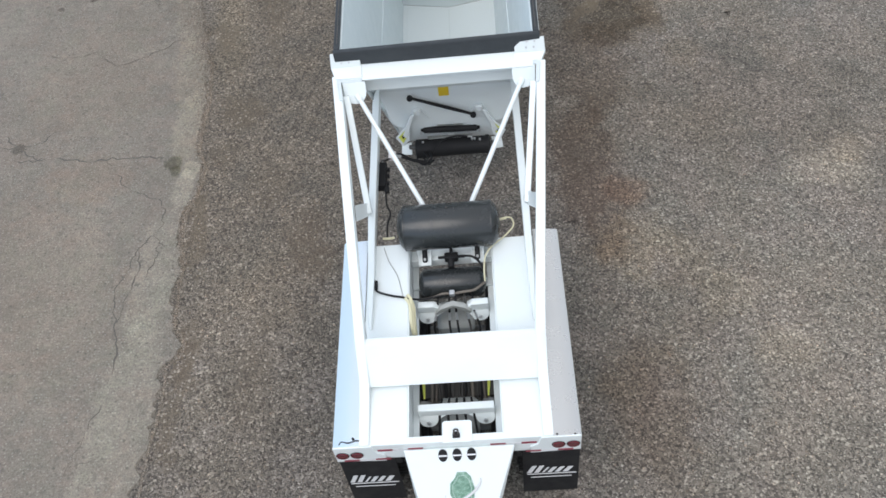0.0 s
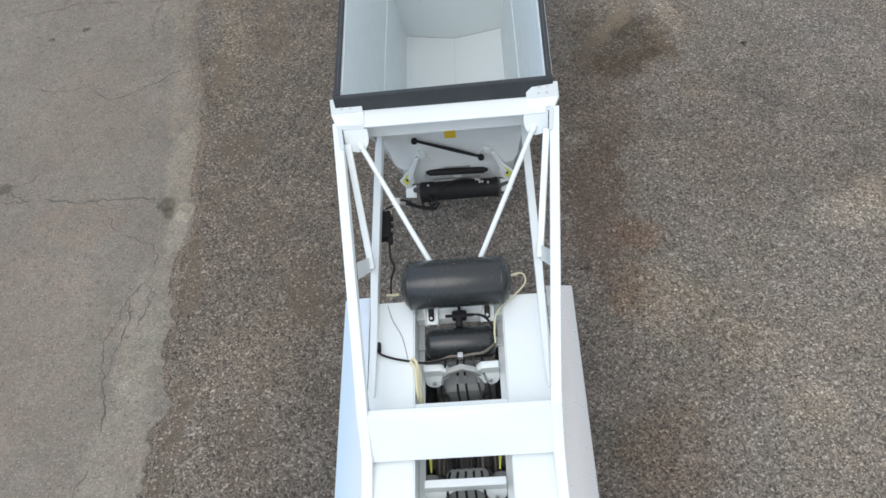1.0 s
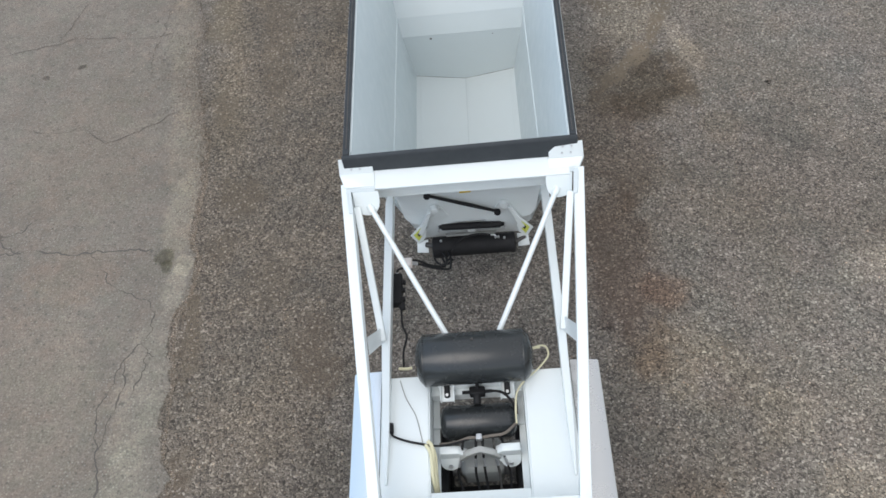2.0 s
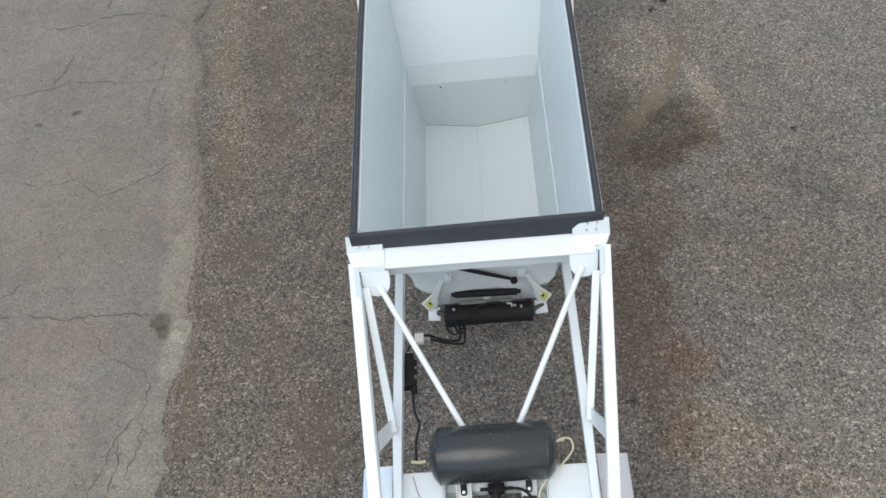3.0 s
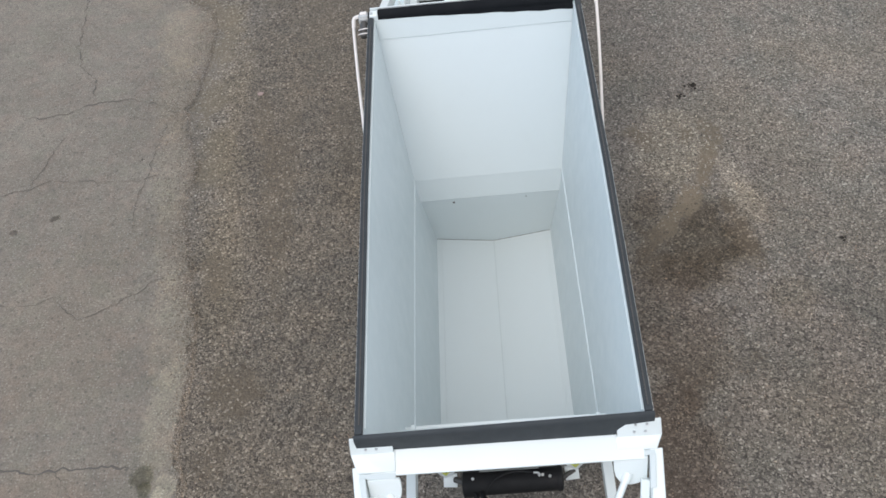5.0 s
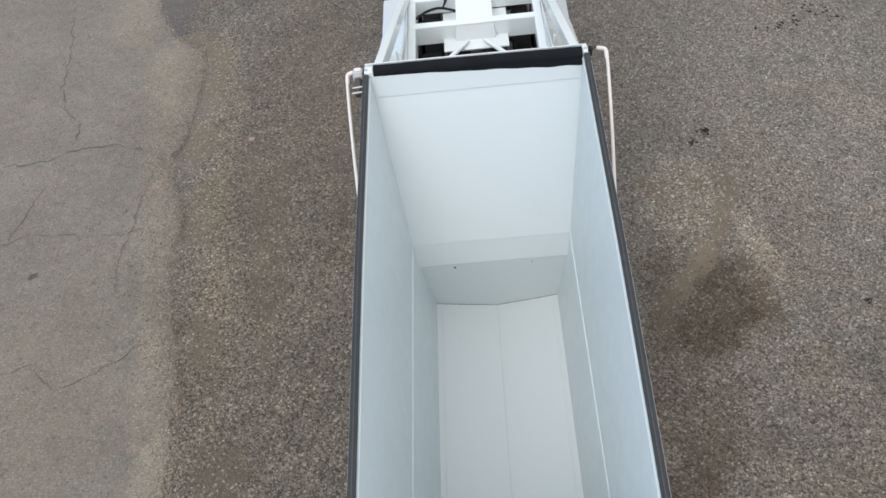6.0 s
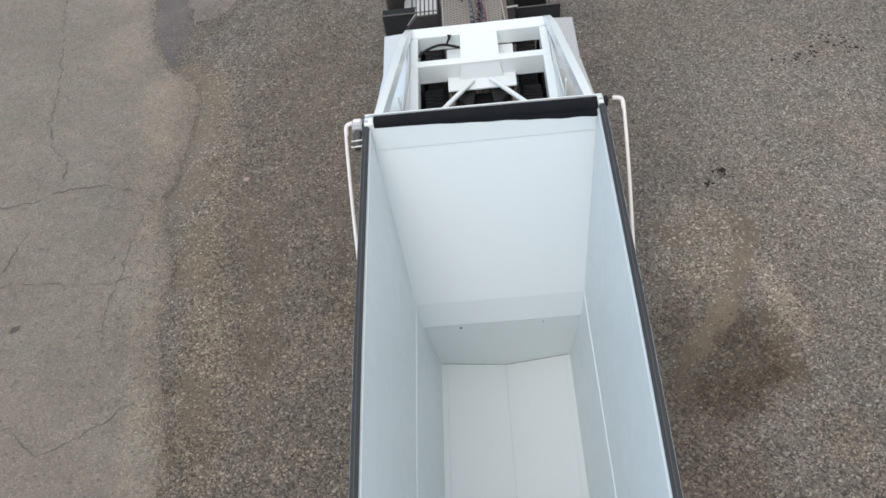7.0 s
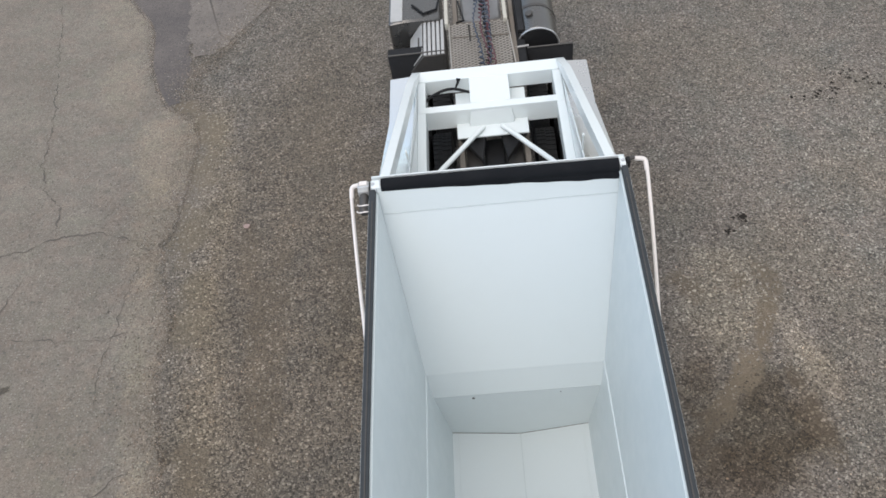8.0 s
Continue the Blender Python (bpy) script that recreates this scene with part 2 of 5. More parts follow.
# Fine soil washed over the stones: x, y, half widths, turn, colour, amount.
SOIL = (
    (3.54, 10.95, 0.20, 0.40, 0, (0.174, 0.135, 0.091), 0.66), (3.30, 10.25, 0.17, 0.62, -20, (0.198, 0.152, 0.102), 0.78), (2.90, 9.58, 0.20, 0.58, -33, (0.241, 0.188, 0.130), 0.86), (2.50, 9.08, 0.20, 0.52, -33, (0.183, 0.142, 0.098), 0.78),
    (3.44, 9.40, 0.12, 0.36, 9, (0.122, 0.091, 0.060), 0.66), (3.55, 8.85, 0.17, 0.52, 9, (0.120, 0.089, 0.059), 0.68), (3.62, 8.40, 0.16, 0.26, 0, (0.142, 0.108, 0.073), 0.54), (2.39, 11.01, 0.28, 0.30, 0, (0.142, 0.108, 0.073), 0.68), (3.12, 11.0, 0.12, 0.25, -30, (0.152, 0.116, 0.078), 0.58),
    (2.20, 8.60, 0.22, 0.55, -8, (0.129, 0.099, 0.068), 0.52), (1.75, 5.30, 0.34, 1.20, 0, (0.114, 0.083, 0.060), 0.48), (1.95, 4.40, 0.30, 0.60, 0, (0.122, 0.087, 0.065), 0.48), (2.30, 6.70, 0.35, 0.60, 0, (0.126, 0.099, 0.073), 0.36),
    (-3.41, 6.55, 0.42, 0.50, 0, (0.142, 0.108, 0.072), 0.70), (-3.15, 9.90, 0.24, 2.60, 2, (0.162, 0.123, 0.083), 0.54), (-2.15, 3.80, 0.36, 0.85, 8, (0.147, 0.108, 0.074), 0.60), (-3.78, 4.20, 0.22, 0.90, 6, (0.162, 0.124, 0.082), 0.64),
    (-2.83, 4.96, 0.40, 0.60, 0, (0.152, 0.116, 0.079), 0.48), (-3.37, 10.3, 0.22, 1.50, 4, (0.162, 0.122, 0.081), 0.54), (-3.68, 11.8, 0.22, 0.80, 6, (0.167, 0.128, 0.088), 0.56), (-3.95, 8.56, 0.22, 0.50, 0, (0.175, 0.134, 0.090), 0.64),
    (-2.30, 11.7, 0.32, 1.00, 4, (0.152, 0.118, 0.082), 0.48), (-3.60, 5.60, 0.30, 0.40, 0, (0.142, 0.108, 0.073), 0.56), (-3.55, 1.90, 0.24, 0.65, 0, (0.157, 0.118, 0.080), 0.68), (-3.62, 0.90, 0.16, 0.80, 4, (0.152, 0.116, 0.080), 0.60),
    (-2.65, 1.70, 0.25, 0.90, -6, (0.152, 0.118, 0.085), 0.48), (-2.9, 14.2, 0.50, 1.80, 4, (0.170, 0.136, 0.097), 0.40), (-5.25, 15.55, 0.28, 0.26, 0, (0.193, 0.153, 0.107), 0.76), (-4.85, 14.9, 0.35, 0.60, 20, (0.218, 0.175, 0.123), 0.68),
    (-4.75, 13.7, 0.34, 1.00, 0, (0.223, 0.181, 0.129), 0.68), (-4.72, 12.4, 0.34, 1.00, 0, (0.213, 0.173, 0.121), 0.64), (-4.45, 10.9, 0.28, 0.90, 8, (0.207, 0.169, 0.118), 0.56), (-2.0, 13.2, 0.5, 1.2, 0, (0.162, 0.128, 0.091), 0.36),
)


# The pavement's worn edge: y, x.
EDGE = [(-60, -4.2), (-20, -4.0), (-6, -3.95), (0.14, -3.88), (0.71, -3.87), (1.24, -3.83), (1.81, -3.87), (1.98, -3.70), (2.15, -3.68), (2.42, -3.87), (2.97, -3.91), (3.5, -3.93), (3.87, -4.02),
        (4.42, -4.05), (4.8, -3.93), (5.35, -3.89), (5.72, -4.06), (6.27, -4.08), (6.9, -4.07), (7.4, -4.12), (7.95, -4.17), (8.36, -4.38), (8.65, -4.33), (8.87, -4.44), (9.75, -4.66),
        (10.27, -4.67), (10.81, -4.61), (11.3, -4.85), (12.25, -5.06), (12.5, -4.95), (13.4, -4.92), (14.2, -4.90), (14.7, -4.95), (15.1, -5.06), (15.59, -5.66), (16.0, -5.88), (16.8, -6.18),
        (17.9, -6.36), (18.3, -6.52), (19.2, -7.1), (22, -8.4), (40, -10), (80, -10)]


def edge_of(y):
    """Where the pavement ends at this y."""
    return np.interp(y, [p[0] for p in EDGE], [p[1] for p in EDGE])


def yard_fields(xs, ys):
    """The yard's tint, soil colour and soil cover at these places, with ragged outlines."""
    places = list(zip(xs.tolist(), ys.tolist()))
    broad = np.array([noise.fractal((x * 1.6, y * 1.6, 0.7), 0.7, 2.1, 5) for x, y in places])
    fine = np.array([noise.fractal((x * 4.2, y * 4.2, 3.1), 0.5, 2.1, 4) for x, y in places])
    patchy = np.array([noise.fractal((x * 0.55, y * 0.55, 8.3), 0.8, 2.1, 4) for x, y in places])

    def oval(x, y, rx, ry, turn, ragged, outer, inner):
        a = radians(turn)
        u = ((xs - x) * math.cos(a) + (ys - y) * math.sin(a)) / rx
        v = (-(xs - x) * math.sin(a) + (ys - y) * math.cos(a)) / ry
        f = np.clip((outer - np.hypot(u, v) - ragged) / (outer - inner), 0, 1)
        return f * f * (3 - 2 * f)

    tint = np.ones((len(xs), 3))
    for x, y, rx, ry, turn, colour, amount in YARD_TINTS:
        f = oval(x, y, rx, ry, turn, 0.42 * broad + 0.18 * fine, 1.25, 0.45) * amount
        tint *= 1 + f[:, None] * (np.array(colour) - 1)
    # browner ground beside the trailer, greyer ground further off
    near = oval(-2.9, 9.0, 2.1, 11.0, 0, 0.3 * broad, 1.2, 0.5)
    warm = np.maximum(0.40 * np.clip(0.5 + 1.3 * patchy, 0, 1), near * np.clip(0.86 + 0.25 * broad, 0.6, 1.0))[:, None]
    blush = np.clip(0.5 + 1.2 * broad - 0.6 * patchy, 0, 1)[:, None]
    cool = (1 - blush) * np.array((1.01, 1.015, 0.975)) + blush * np.array((1.055, 1.0, 0.95))
    tint *= (1 - warm) * cool + warm * np.array((1.075, 0.945, 0.79))
    tint *= np.clip(1.0 + 0.18 * broad + 0.12 * fine, 0.68, 1.25)[:, None]
    soil, cover = np.full((len(xs), 3), 0.13), np.zeros(len(xs))
    for x, y, rx, ry, turn, colour, amount in SOIL:
        f = oval(x, y, rx, ry, turn, 0.30 * broad + 0.35 * fine, 1.3, 0.45) * amount
        soil += (f > 0.02)[:, None] * (f / np.maximum(cover + f, 1e-6))[:, None] * (np.array(colour) - soil)
        cover = np.maximum(cover, f)
    # pale dust blown off the pavement along its worn edge
    past = xs - edge_of(ys)
    dusty = np.interp(ys, [6.0, 8.0, 9.5, 14.5, 15.4], [0.0, 0.35, 0.5, 0.5, 0.0])
    f = dusty * np.clip(1.05 - past / 0.28 + 0.9 * broad + 0.5 * fine, 0, 1)
    soil += (f > 0.02)[:, None] * (f / np.maximum(cover + f, 1e-6))[:, None] * (np.array((0.212, 0.184, 0.147)) - soil)
    cover = np.maximum(cover, f)
    return tint, soil, cover


def lay_fields(me, tint, soil, cover):
    """Keep the yard's fields on a mesh for its material."""
    for key, rgb, a in (("tint", tint, np.ones(len(tint))), ("soil", soil, cover)):
        me.attributes.new(key, "FLOAT_COLOR", "POINT").data.foreach_set("color", np.c_[rgb, a].astype(np.float32).reshape(-1))


def gravel_ground():
    k = Nodes("brown_grey_gravel")
    wob = k.n.new("ShaderNodeTexNoise")
    wob.inputs["Scale"].default_value, wob.inputs["Detail"].default_value = 18, 2
    sc = k.n.new("ShaderNodeVectorMath")
    sc.operation, sc.inputs["Scale"].default_value = "SCALE", 0.035
    warp = k.n.new("ShaderNodeVectorMath")
    warp.operation = "ADD"
    k.l.new(k.co, wob.inputs["Vector"])
    k.l.new(wob.outputs["Color"], sc.inputs[0])
    k.l.new(k.co, warp.inputs[0])
    k.l.new(sc.outputs[0], warp.inputs[1])
    big, small = k.cells(38, co=warp.outputs[0]), k.cells(76, co=warp.outputs[0])

    def shade(cell):
        sep = k.n.new("ShaderNodeSeparateColor")
        k.l.new(cell.outputs["Color"], sep.inputs[0])
        return sep.outputs[0], sep.outputs[1]

    b0, b1 = shade(big)
    s0, s1 = shade(small)
    stops = [(0.0, (0.050, 0.045, 0.040)), (0.30, (0.108, 0.098, 0.088)), (0.62, (0.168, 0.154, 0.138)), (0.88, (0.236, 0.218, 0.195)), (1.0, (0.37, 0.348, 0.315))]
    stone = k.mix(k.span(b1, 0.40, 0.50), k.ramp(s0, stops), k.ramp(b0, stops))
    c = k.mix(1.0, stone, k.field("tint").outputs["Color"], "MULTIPLY")
    poke = k.span(b0, 0.95, 0.78)
    grit = k.ramp(k.noise(55, 4, 0.75), [(0.30, (0.70, 0.70, 0.70)), (0.5, (1.0, 1.0, 1.0)), (0.70, (1.34, 1.34, 1.33))])
    wash = k.field("soil")
    ragged = k.math("ADD", wash.outputs["Alpha"], k.math("MULTIPLY", k.math("SUBTRACT", k.noise(11, 5, 0.75), 0.5), 0.9))
    cover = k.math("MULTIPLY", k.math("MULTIPLY", k.span(ragged, 0.05, 0.95), poke), 0.86)
    c = k.mix(cover, c, k.mix(1.0, grit, wash.outputs["Color"], "MULTIPLY"))
    height = k.math("SUBTRACT", 1.0, k.math("MINIMUM", big.outputs["Distance"], small.outputs["Distance"]))
    k.bump(k.math("ADD", height, k.math("MULTIPLY", b0, 0.5)), 1.0, 0.016)
    return k.finish(c, 0.85)


# Paler or darker areas of the concrete: x, y, half widths, turn, colour factor, amount.
SLAB_TINTS = (
    (-4.22, 0.6, 0.42, 2.4, 0, (1.19, 1.205, 1.18), 0.95), (-4.24, 3.3, 0.34, 1.2, 0, (1.19, 1.205, 1.18), 0.95), (-5.6, 1.6, 1.3, 3.4, 0, (1.06, 1.065, 1.06), 0.9), (-4.12, 4.9, 0.16, 0.42, 0, (1.36, 1.38, 1.33), 0.9), (-4.06, 5.32, 0.15, 0.20, 0, (1.42, 1.42, 1.34), 0.9),
    (-4.24, 6.3, 0.26, 0.95, 0, (1.26, 1.25, 1.18), 0.85), (-4.42, 7.7, 0.32, 1.10, 6, (1.2, 1.19, 1.13), 0.8), (-4.66, 9.2, 0.32, 1.10, 10, (1.17, 1.16, 1.11), 0.75), (-4.95, 10.8, 0.34, 1.20, 6, (1.16, 1.14, 1.09), 0.75),
    (-5.25, 12.6, 0.40, 1.20, 6, (1.17, 1.14, 1.08), 0.75), (-5.35, 14.3, 0.60, 1.10, 14, (1.27, 1.22, 1.15), 0.85), (-6.50, 16.2, 0.40, 1.10, 14, (1.15, 1.12, 1.07), 0.7), (-7.0, 18.4, 0.45, 1.20, 20, (1.15, 1.13, 1.09), 0.7),
    (-4.36, 5.47, 0.15, 0.15, 20, (0.52, 0.53, 0.46), 0.95), (-4.30, 5.30, 0.08, 0.12, 0, (0.58, 0.59, 0.5), 0.9), (-6.89, 5.90, 0.11, 0.13, 0, (0.5, 0.5, 0.48), 0.85), (-6.61, 9.80, 0.09, 0.06, 30, (0.42, 0.4, 0.38), 0.95), (-5.53, 11.03, 0.035, 0.03, 0, (0.4, 0.38, 0.36), 0.9),
    (-7.17, 9.54, 0.07, 0.06, 0, (0.5, 0.47, 0.45), 0.8), (-6.2, 3.0, 1.6, 2.0, 0, (1.04, 0.99, 0.95), 0.6), (-6.0, 7.6, 1.2, 1.6, 0, (1.02, 0.985, 0.95), 0.7), (-5.6, 5.2, 0.7, 0.5, 0, (1.05, 0.97, 0.92), 0.6), (-6.3, 13.2, 0.9, 1.6, 0, (0.95, 0.955, 0.965), 0.6),
    (-5.6, 9.4, 0.5, 0.7, 0, (0.95, 0.96, 0.94), 0.6),
)


def concrete():
    k = Nodes("weathered_concrete")
    drift = k.n.new("ShaderNodeTexNoise")
    drift.inputs["Scale"].default_value, drift.inputs["Detail"].default_value = 14, 3
    k.l.new(k.co, drift.inputs["Vector"])
    reach = k.n.new("ShaderNodeVectorMath")
    reach.operation, reach.inputs["Scale"].default_value = "SCALE", 0.09
    swirl = k.n.new("ShaderNodeVectorMath")
    swirl.operation = "ADD"
    k.l.new(drift.outputs["Color"], reach.inputs[0])
    k.l.new(reach.outputs[0], swirl.inputs[0])
    k.l.new(k.co, swirl.inputs[1])
    tone = k.ramp(k.noise(0.8, 7, 0.68), [(0.3, (0.187, 0.161, 0.131)), (0.52, (0.217, 0.188, 0.154)), (0.75, (0.251, 0.220, 0.180))])
    grain = k.ramp(k.noise(34, 6, 0.85), [(0.30, (0.42, 0.41, 0.40)), (0.42, (0.82, 0.82, 0.82)), (0.53, (1.02, 1.02, 1.02)), (0.70, (1.48, 1.46, 1.43))])
    c = k.mix(1.0, tone, grain, "MULTIPLY")
    c = k.mix(1.0, c, k.ramp(k.noise(6, 6, 0.75), [(0.3, (0.84, 0.84, 0.85)), (0.5, (1.0, 1.0, 1.0)), (0.7, (1.13, 1.12, 1.10))]), "MULTIPLY")
    # pink and green blushes of old aggregate
    c = k.mix(1.0, c, k.ramp(k.noise(2.6, 5, 0.7), [(0.32, (0.97, 1.015, 0.98)), (0.5, (1.0, 1.0, 1.0)), (0.68, (1.045, 0.985, 0.97))]), "MULTIPLY")
    for scale, lo, size, amount, dark in ((9.0, 0.76, 0.20, 0.75, True), (26.0, 0.70, 0.34, 0.55, True), (24.0, 0.72, 0.36, 0.45, False)):
        pit = k.cells(scale)
        sep = k.n.new("ShaderNodeSeparateColor")
        k.l.new(pit.outputs["Color"], sep.inputs[0])
        spot = k.math("MULTIPLY", k.span(pit.outputs["Distance"], size, size * 0.45), k.span(sep.outputs[0 if dark else 1], lo, lo + 0.13))
        c = k.mix(k.math("MULTIPLY", spot, amount), c, (0.105, 0.095, 0.082) if dark else (0.38, 0.35, 0.30))
    for scale, lo, amount in ((15.0, 0.60, 0.60), (7.5, 0.80, 0.80), (34.0, 0.55, 0.45)):
        hole = k.cells(scale, co=swirl.outputs[0])
        sep = k.n.new("ShaderNodeSeparateColor")
        k.l.new(hole.outputs["Color"], sep.inputs[0])
        mark = k.math("MULTIPLY", k.span(hole.outputs["Distance"], 0.30, 0.12), k.span(sep.outputs[2], lo, lo + 0.25))
        mark = k.math("MULTIPLY", mark, k.span(k.noise(1.1, 4, 0.7), 0.30, 0.60, 0.35, 1.0))
        c = k.mix(k.math("MULTIPLY", mark, amount), c, (0.112, 0.100, 0.086))
    ragged = k.math("SUBTRACT", k.math("MULTIPLY", k.noise(5.5, 8, 0.80), 1.9), 0.95)
    for x, y, rx, ry, turn, colour, amount in SLAB_TINTS:
        c = k.mix(k.math("MULTIPLY", k.blot(x, y, rx, ry, turn, ragged, 1.15, 0.70), amount), c, k.mix(1.0, c, colour, "MULTIPLY"))
    k.bump(k.math("ADD", k.math("ADD", k.noise(45, 4, 0.75), k.noise(19, 4, 0.7)), k.math("MULTIPLY", k.noise(9, 4), 0.8)), 0.9, 0.015)
    return k.finish(c, 0.88)


GRAVEL, CONCRETE = gravel_ground(), concrete()
CRACK = coated("crack_filling_grit", (0.108, 0.095, 0.082), 0.9, dirt=(0.15, 0.13, 0.11), dirty=0.8)


def tarmac(name, dark, mid, pale):
    """Old road surface: bitumen, fine chippings and dusty stains."""
    k = Nodes(name)
    c = k.ramp(k.noise(1.6, 6, 0.7), [(0.32, dark), (0.52, mid), (0.72, pale)])
    c = k.mix(1.0, c, k.ramp(k.noise(42, 6, 0.85), [(0.30, (0.45, 0.44, 0.43)), (0.48, (0.96, 0.96, 0.96)), (0.70, (1.5, 1.47, 1.43))]), "MULTIPLY")
    hole = k.cells(13.0)
    sep = k.n.new("ShaderNodeSeparateColor")
    k.l.new(hole.outputs["Color"], sep.inputs[0])
    mark = k.math("MULTIPLY", k.span(hole.outputs["Distance"], 0.32, 0.12), k.span(sep.outputs[0], 0.62, 0.8))
    c = k.mix(k.math("MULTIPLY", mark, 0.6), c, (0.06, 0.055, 0.05))
    k.bump(k.noise(60, 4, 0.8), 0.7, 0.008)
    return k.finish(c, 0.88)


TARMAC = tarmac("smooth_dark_tarmac", (0.096, 0.085, 0.080), (0.116, 0.101, 0.094), (0.150, 0.130, 0.118))
PALETAR = tarmac("worn_pale_tarmac", (0.130, 0.115, 0.103), (0.176, 0.153, 0.134), (0.205, 0.180, 0.157))


# ================= mesh helpers =================
def part(name, bm, material, parent, label=""):
    """Link a bmesh as one mesh object under a thing or a part."""
    bmesh.ops.recalc_face_normals(bm, faces=bm.faces)
    for f in bm.faces:
        f.smooth = True
    me = bpy.data.meshes.new(name)
    bm.to_mesh(me)
    bm.free()
    me.set_sharp_from_angle(angle=radians(38))
    me.materials.append(material)
    ob = new(name, me)
    ob.parent = parent
    if parent is not None:
        ob.matrix_parent_inverse = Matrix.Identity(4)
    return tagged(ob, label)


def soften(bm, amount, segments=1):
    if amount:
        bmesh.ops.bevel(bm, geom=[e for e in bm.edges if e.calc_face_angle(0) > radians(25)], offset=amount, segments=segments, affect="EDGES", clamp_overlap=True)
    return bm


def prism(points, way, edge=0.006):
    """A flat outline pushed along a vector."""
    bm = bmesh.new()
    a = [bm.verts.new(p) for p in points]
    b = [bm.verts.new(Vector(p) + Vector(way)) for p in points]
    bm.faces.new(a)
    bm.faces.new(b[::-1])
    for i in range(len(a)):
        j = (i + 1) % len(a)
        bm.faces.new((a[j], a[i], b[i], b[j]))
    bmesh.ops.recalc_face_normals(bm, faces=bm.faces)
    return soften(bm, edge)


def box(x0, x1, y0, y1, z0, z1, edge=0.006):
    return prism([(x0, y0, z0), (x1, y0, z0), (x1, y1, z0), (x0, y1, z0)], (0, 0, z1 - z0), edge)


def loft(rings, edge=0.0, closed=True):
    """Join outlines of equal length into one closed skin."""
    bm = bmesh.new()
    vs = [[bm.verts.new(p) for p in ring] for ring in rings]
    n = len(vs[0])
    for r, s in zip(vs, vs[1:]):
        for i in range(n):
            j = (i + 1) % n
            bm.faces.new((r[i], r[j], s[j], s[i]))
    if closed:
        bm.faces.new(vs[0][::-1])
        bm.faces.new(vs[-1])
    bmesh.ops.recalc_face_normals(bm, faces=bm.faces)
    return soften(bm, edge)


def bar(p, q, w, h, edge=0.008, up=(0, 0, 1)):
    """A square-edged beam from p to q, w wide and h deep."""
    p, q = Vector(p), Vector(q)
    d = (q - p).normalized()
    side = d.cross(Vector(up)).normalized()
    top = side.cross(d)
    ring = [side * (w / 2) * a + top * (h / 2) * b for a, b in ((-1, -1), (1, -1), (1, 1), (-1, 1))]
    return loft([[p + r for r in ring], [q + r for r in ring]], edge)


def tube(points, radius, sides=10, caps=True):
    """A round pipe or hose along a line of points."""
    pts = [Vector(p) for p in points]
    rings, up = [], Vector((0.13, 0.21, 0.97)).normalized()
    for i, p in enumerate(pts):
        d = (pts[min(i + 1, len(pts) - 1)] - pts[max(i - 1, 0)]).normalized()
        a = d.cross(up)
        if a.length < 1e-3:
            a = d.cross(Vector((1, 0, 0)))
        a.normalize()
        b = a.cross(d)
        up = b
        rad = radius[i] if isinstance(radius, (list, tuple)) else radius
        rings.append([p + (a * math.cos(t) + b * math.sin(t)) * rad for t in (2 * math.pi * s / sides for s in range(sides))])
    return loft(rings, 0.0, caps)


def bend(points, steps=6):
    """A smooth line through the points."""
    pts = [Vector(p) for p in points]
    pts = [2 * pts[0] - pts[1], *pts, 2 * pts[-1] - pts[-2]]
    out = []
    for a, b, c, d in zip(pts, pts[1:], pts[2:], pts[3:]):
        for s in range(steps):
            t = s / steps
            out.append(0.5 * (2 * b + (c - a) * t + (2 * a - 5 * b + 4 * c - d) * t * t + (3 * b - a - 3 * c + d) * t**3))
    return [*out, pts[-2]]


def vessel(x0, x1, y, z, r, sides=28):
    """A round tank lying along x with domed ends."""
    dome = 0.42 * r
    prof = [(x0, 0.02), (x0 + dome * 0.12, r * 0.48), (x0 + dome * 0.38, r * 0.78), (x0 + dome * 0.75, r * 0.95), (x0 + dome, r)]
    prof += [(x1 + x0 - a, b) for a, b in reversed(prof)]
    rings = [[(x, y + rr * math.cos(2 * math.pi * s / sides), z + rr * math.sin(2 * math.pi * s / sides)) for s in range(sides)] for x, rr in prof]
    return loft(rings)


def disc(centre, normal, r, depth, sides=24, edge=0.003):
    c, nrm = Vector(centre), Vector(normal).normalized()
    a = nrm.orthogonal().normalized()
    b = nrm.cross(a)
    ring = [c + (a * math.cos(2 * math.pi * i / sides) + b * math.sin(2 * math.pi * i / sides)) * r for i in range(sides)]
    return prism(ring, nrm * depth, edge)


def thing(name, label, category, at=(0, 0, 0)):
    ob = new(name)
    ob.location = at
    ob.empty_display_size = 0.2
    return tagged(ob, label, category)


# ================= ground =================
def gz(x, y):
    """The height of the yard, which falls gently towards +x and +y."""
    return -0.316 - 0.0609 * x - 0.0422 * (y - 6.0)


def yard():
    """One gently sloping sheet to the horizon, finely divided where the camera passes."""
    gx = np.r_[-900, -200, -50, -15, np.arange(-7.2, 8.2, 0.07), 15, 50, 200, 900]
    gy = np.r_[-900, -200, -50, -15, np.arange(-3.5, 22.5, 0.08), 35, 80, 250, 900]
    xs, ys = (g.ravel() for g in np.meshgrid(gx, gy))
    w, h = len(gx), len(gy)
    a = (np.arange(h - 1)[:, None] * w + np.arange(w - 1)[None]).ravel()
    me = bpy.data.meshes.new("ground")
    me.from_pydata(np.c_[xs, ys, gz(xs, ys)].tolist(), [], np.c_[a, a + 1, a + 1 + w, a + w].tolist())
    lay_fields(me, *yard_fields(xs, ys))
    me.materials.append(GRAVEL)
    return new("ground", me)


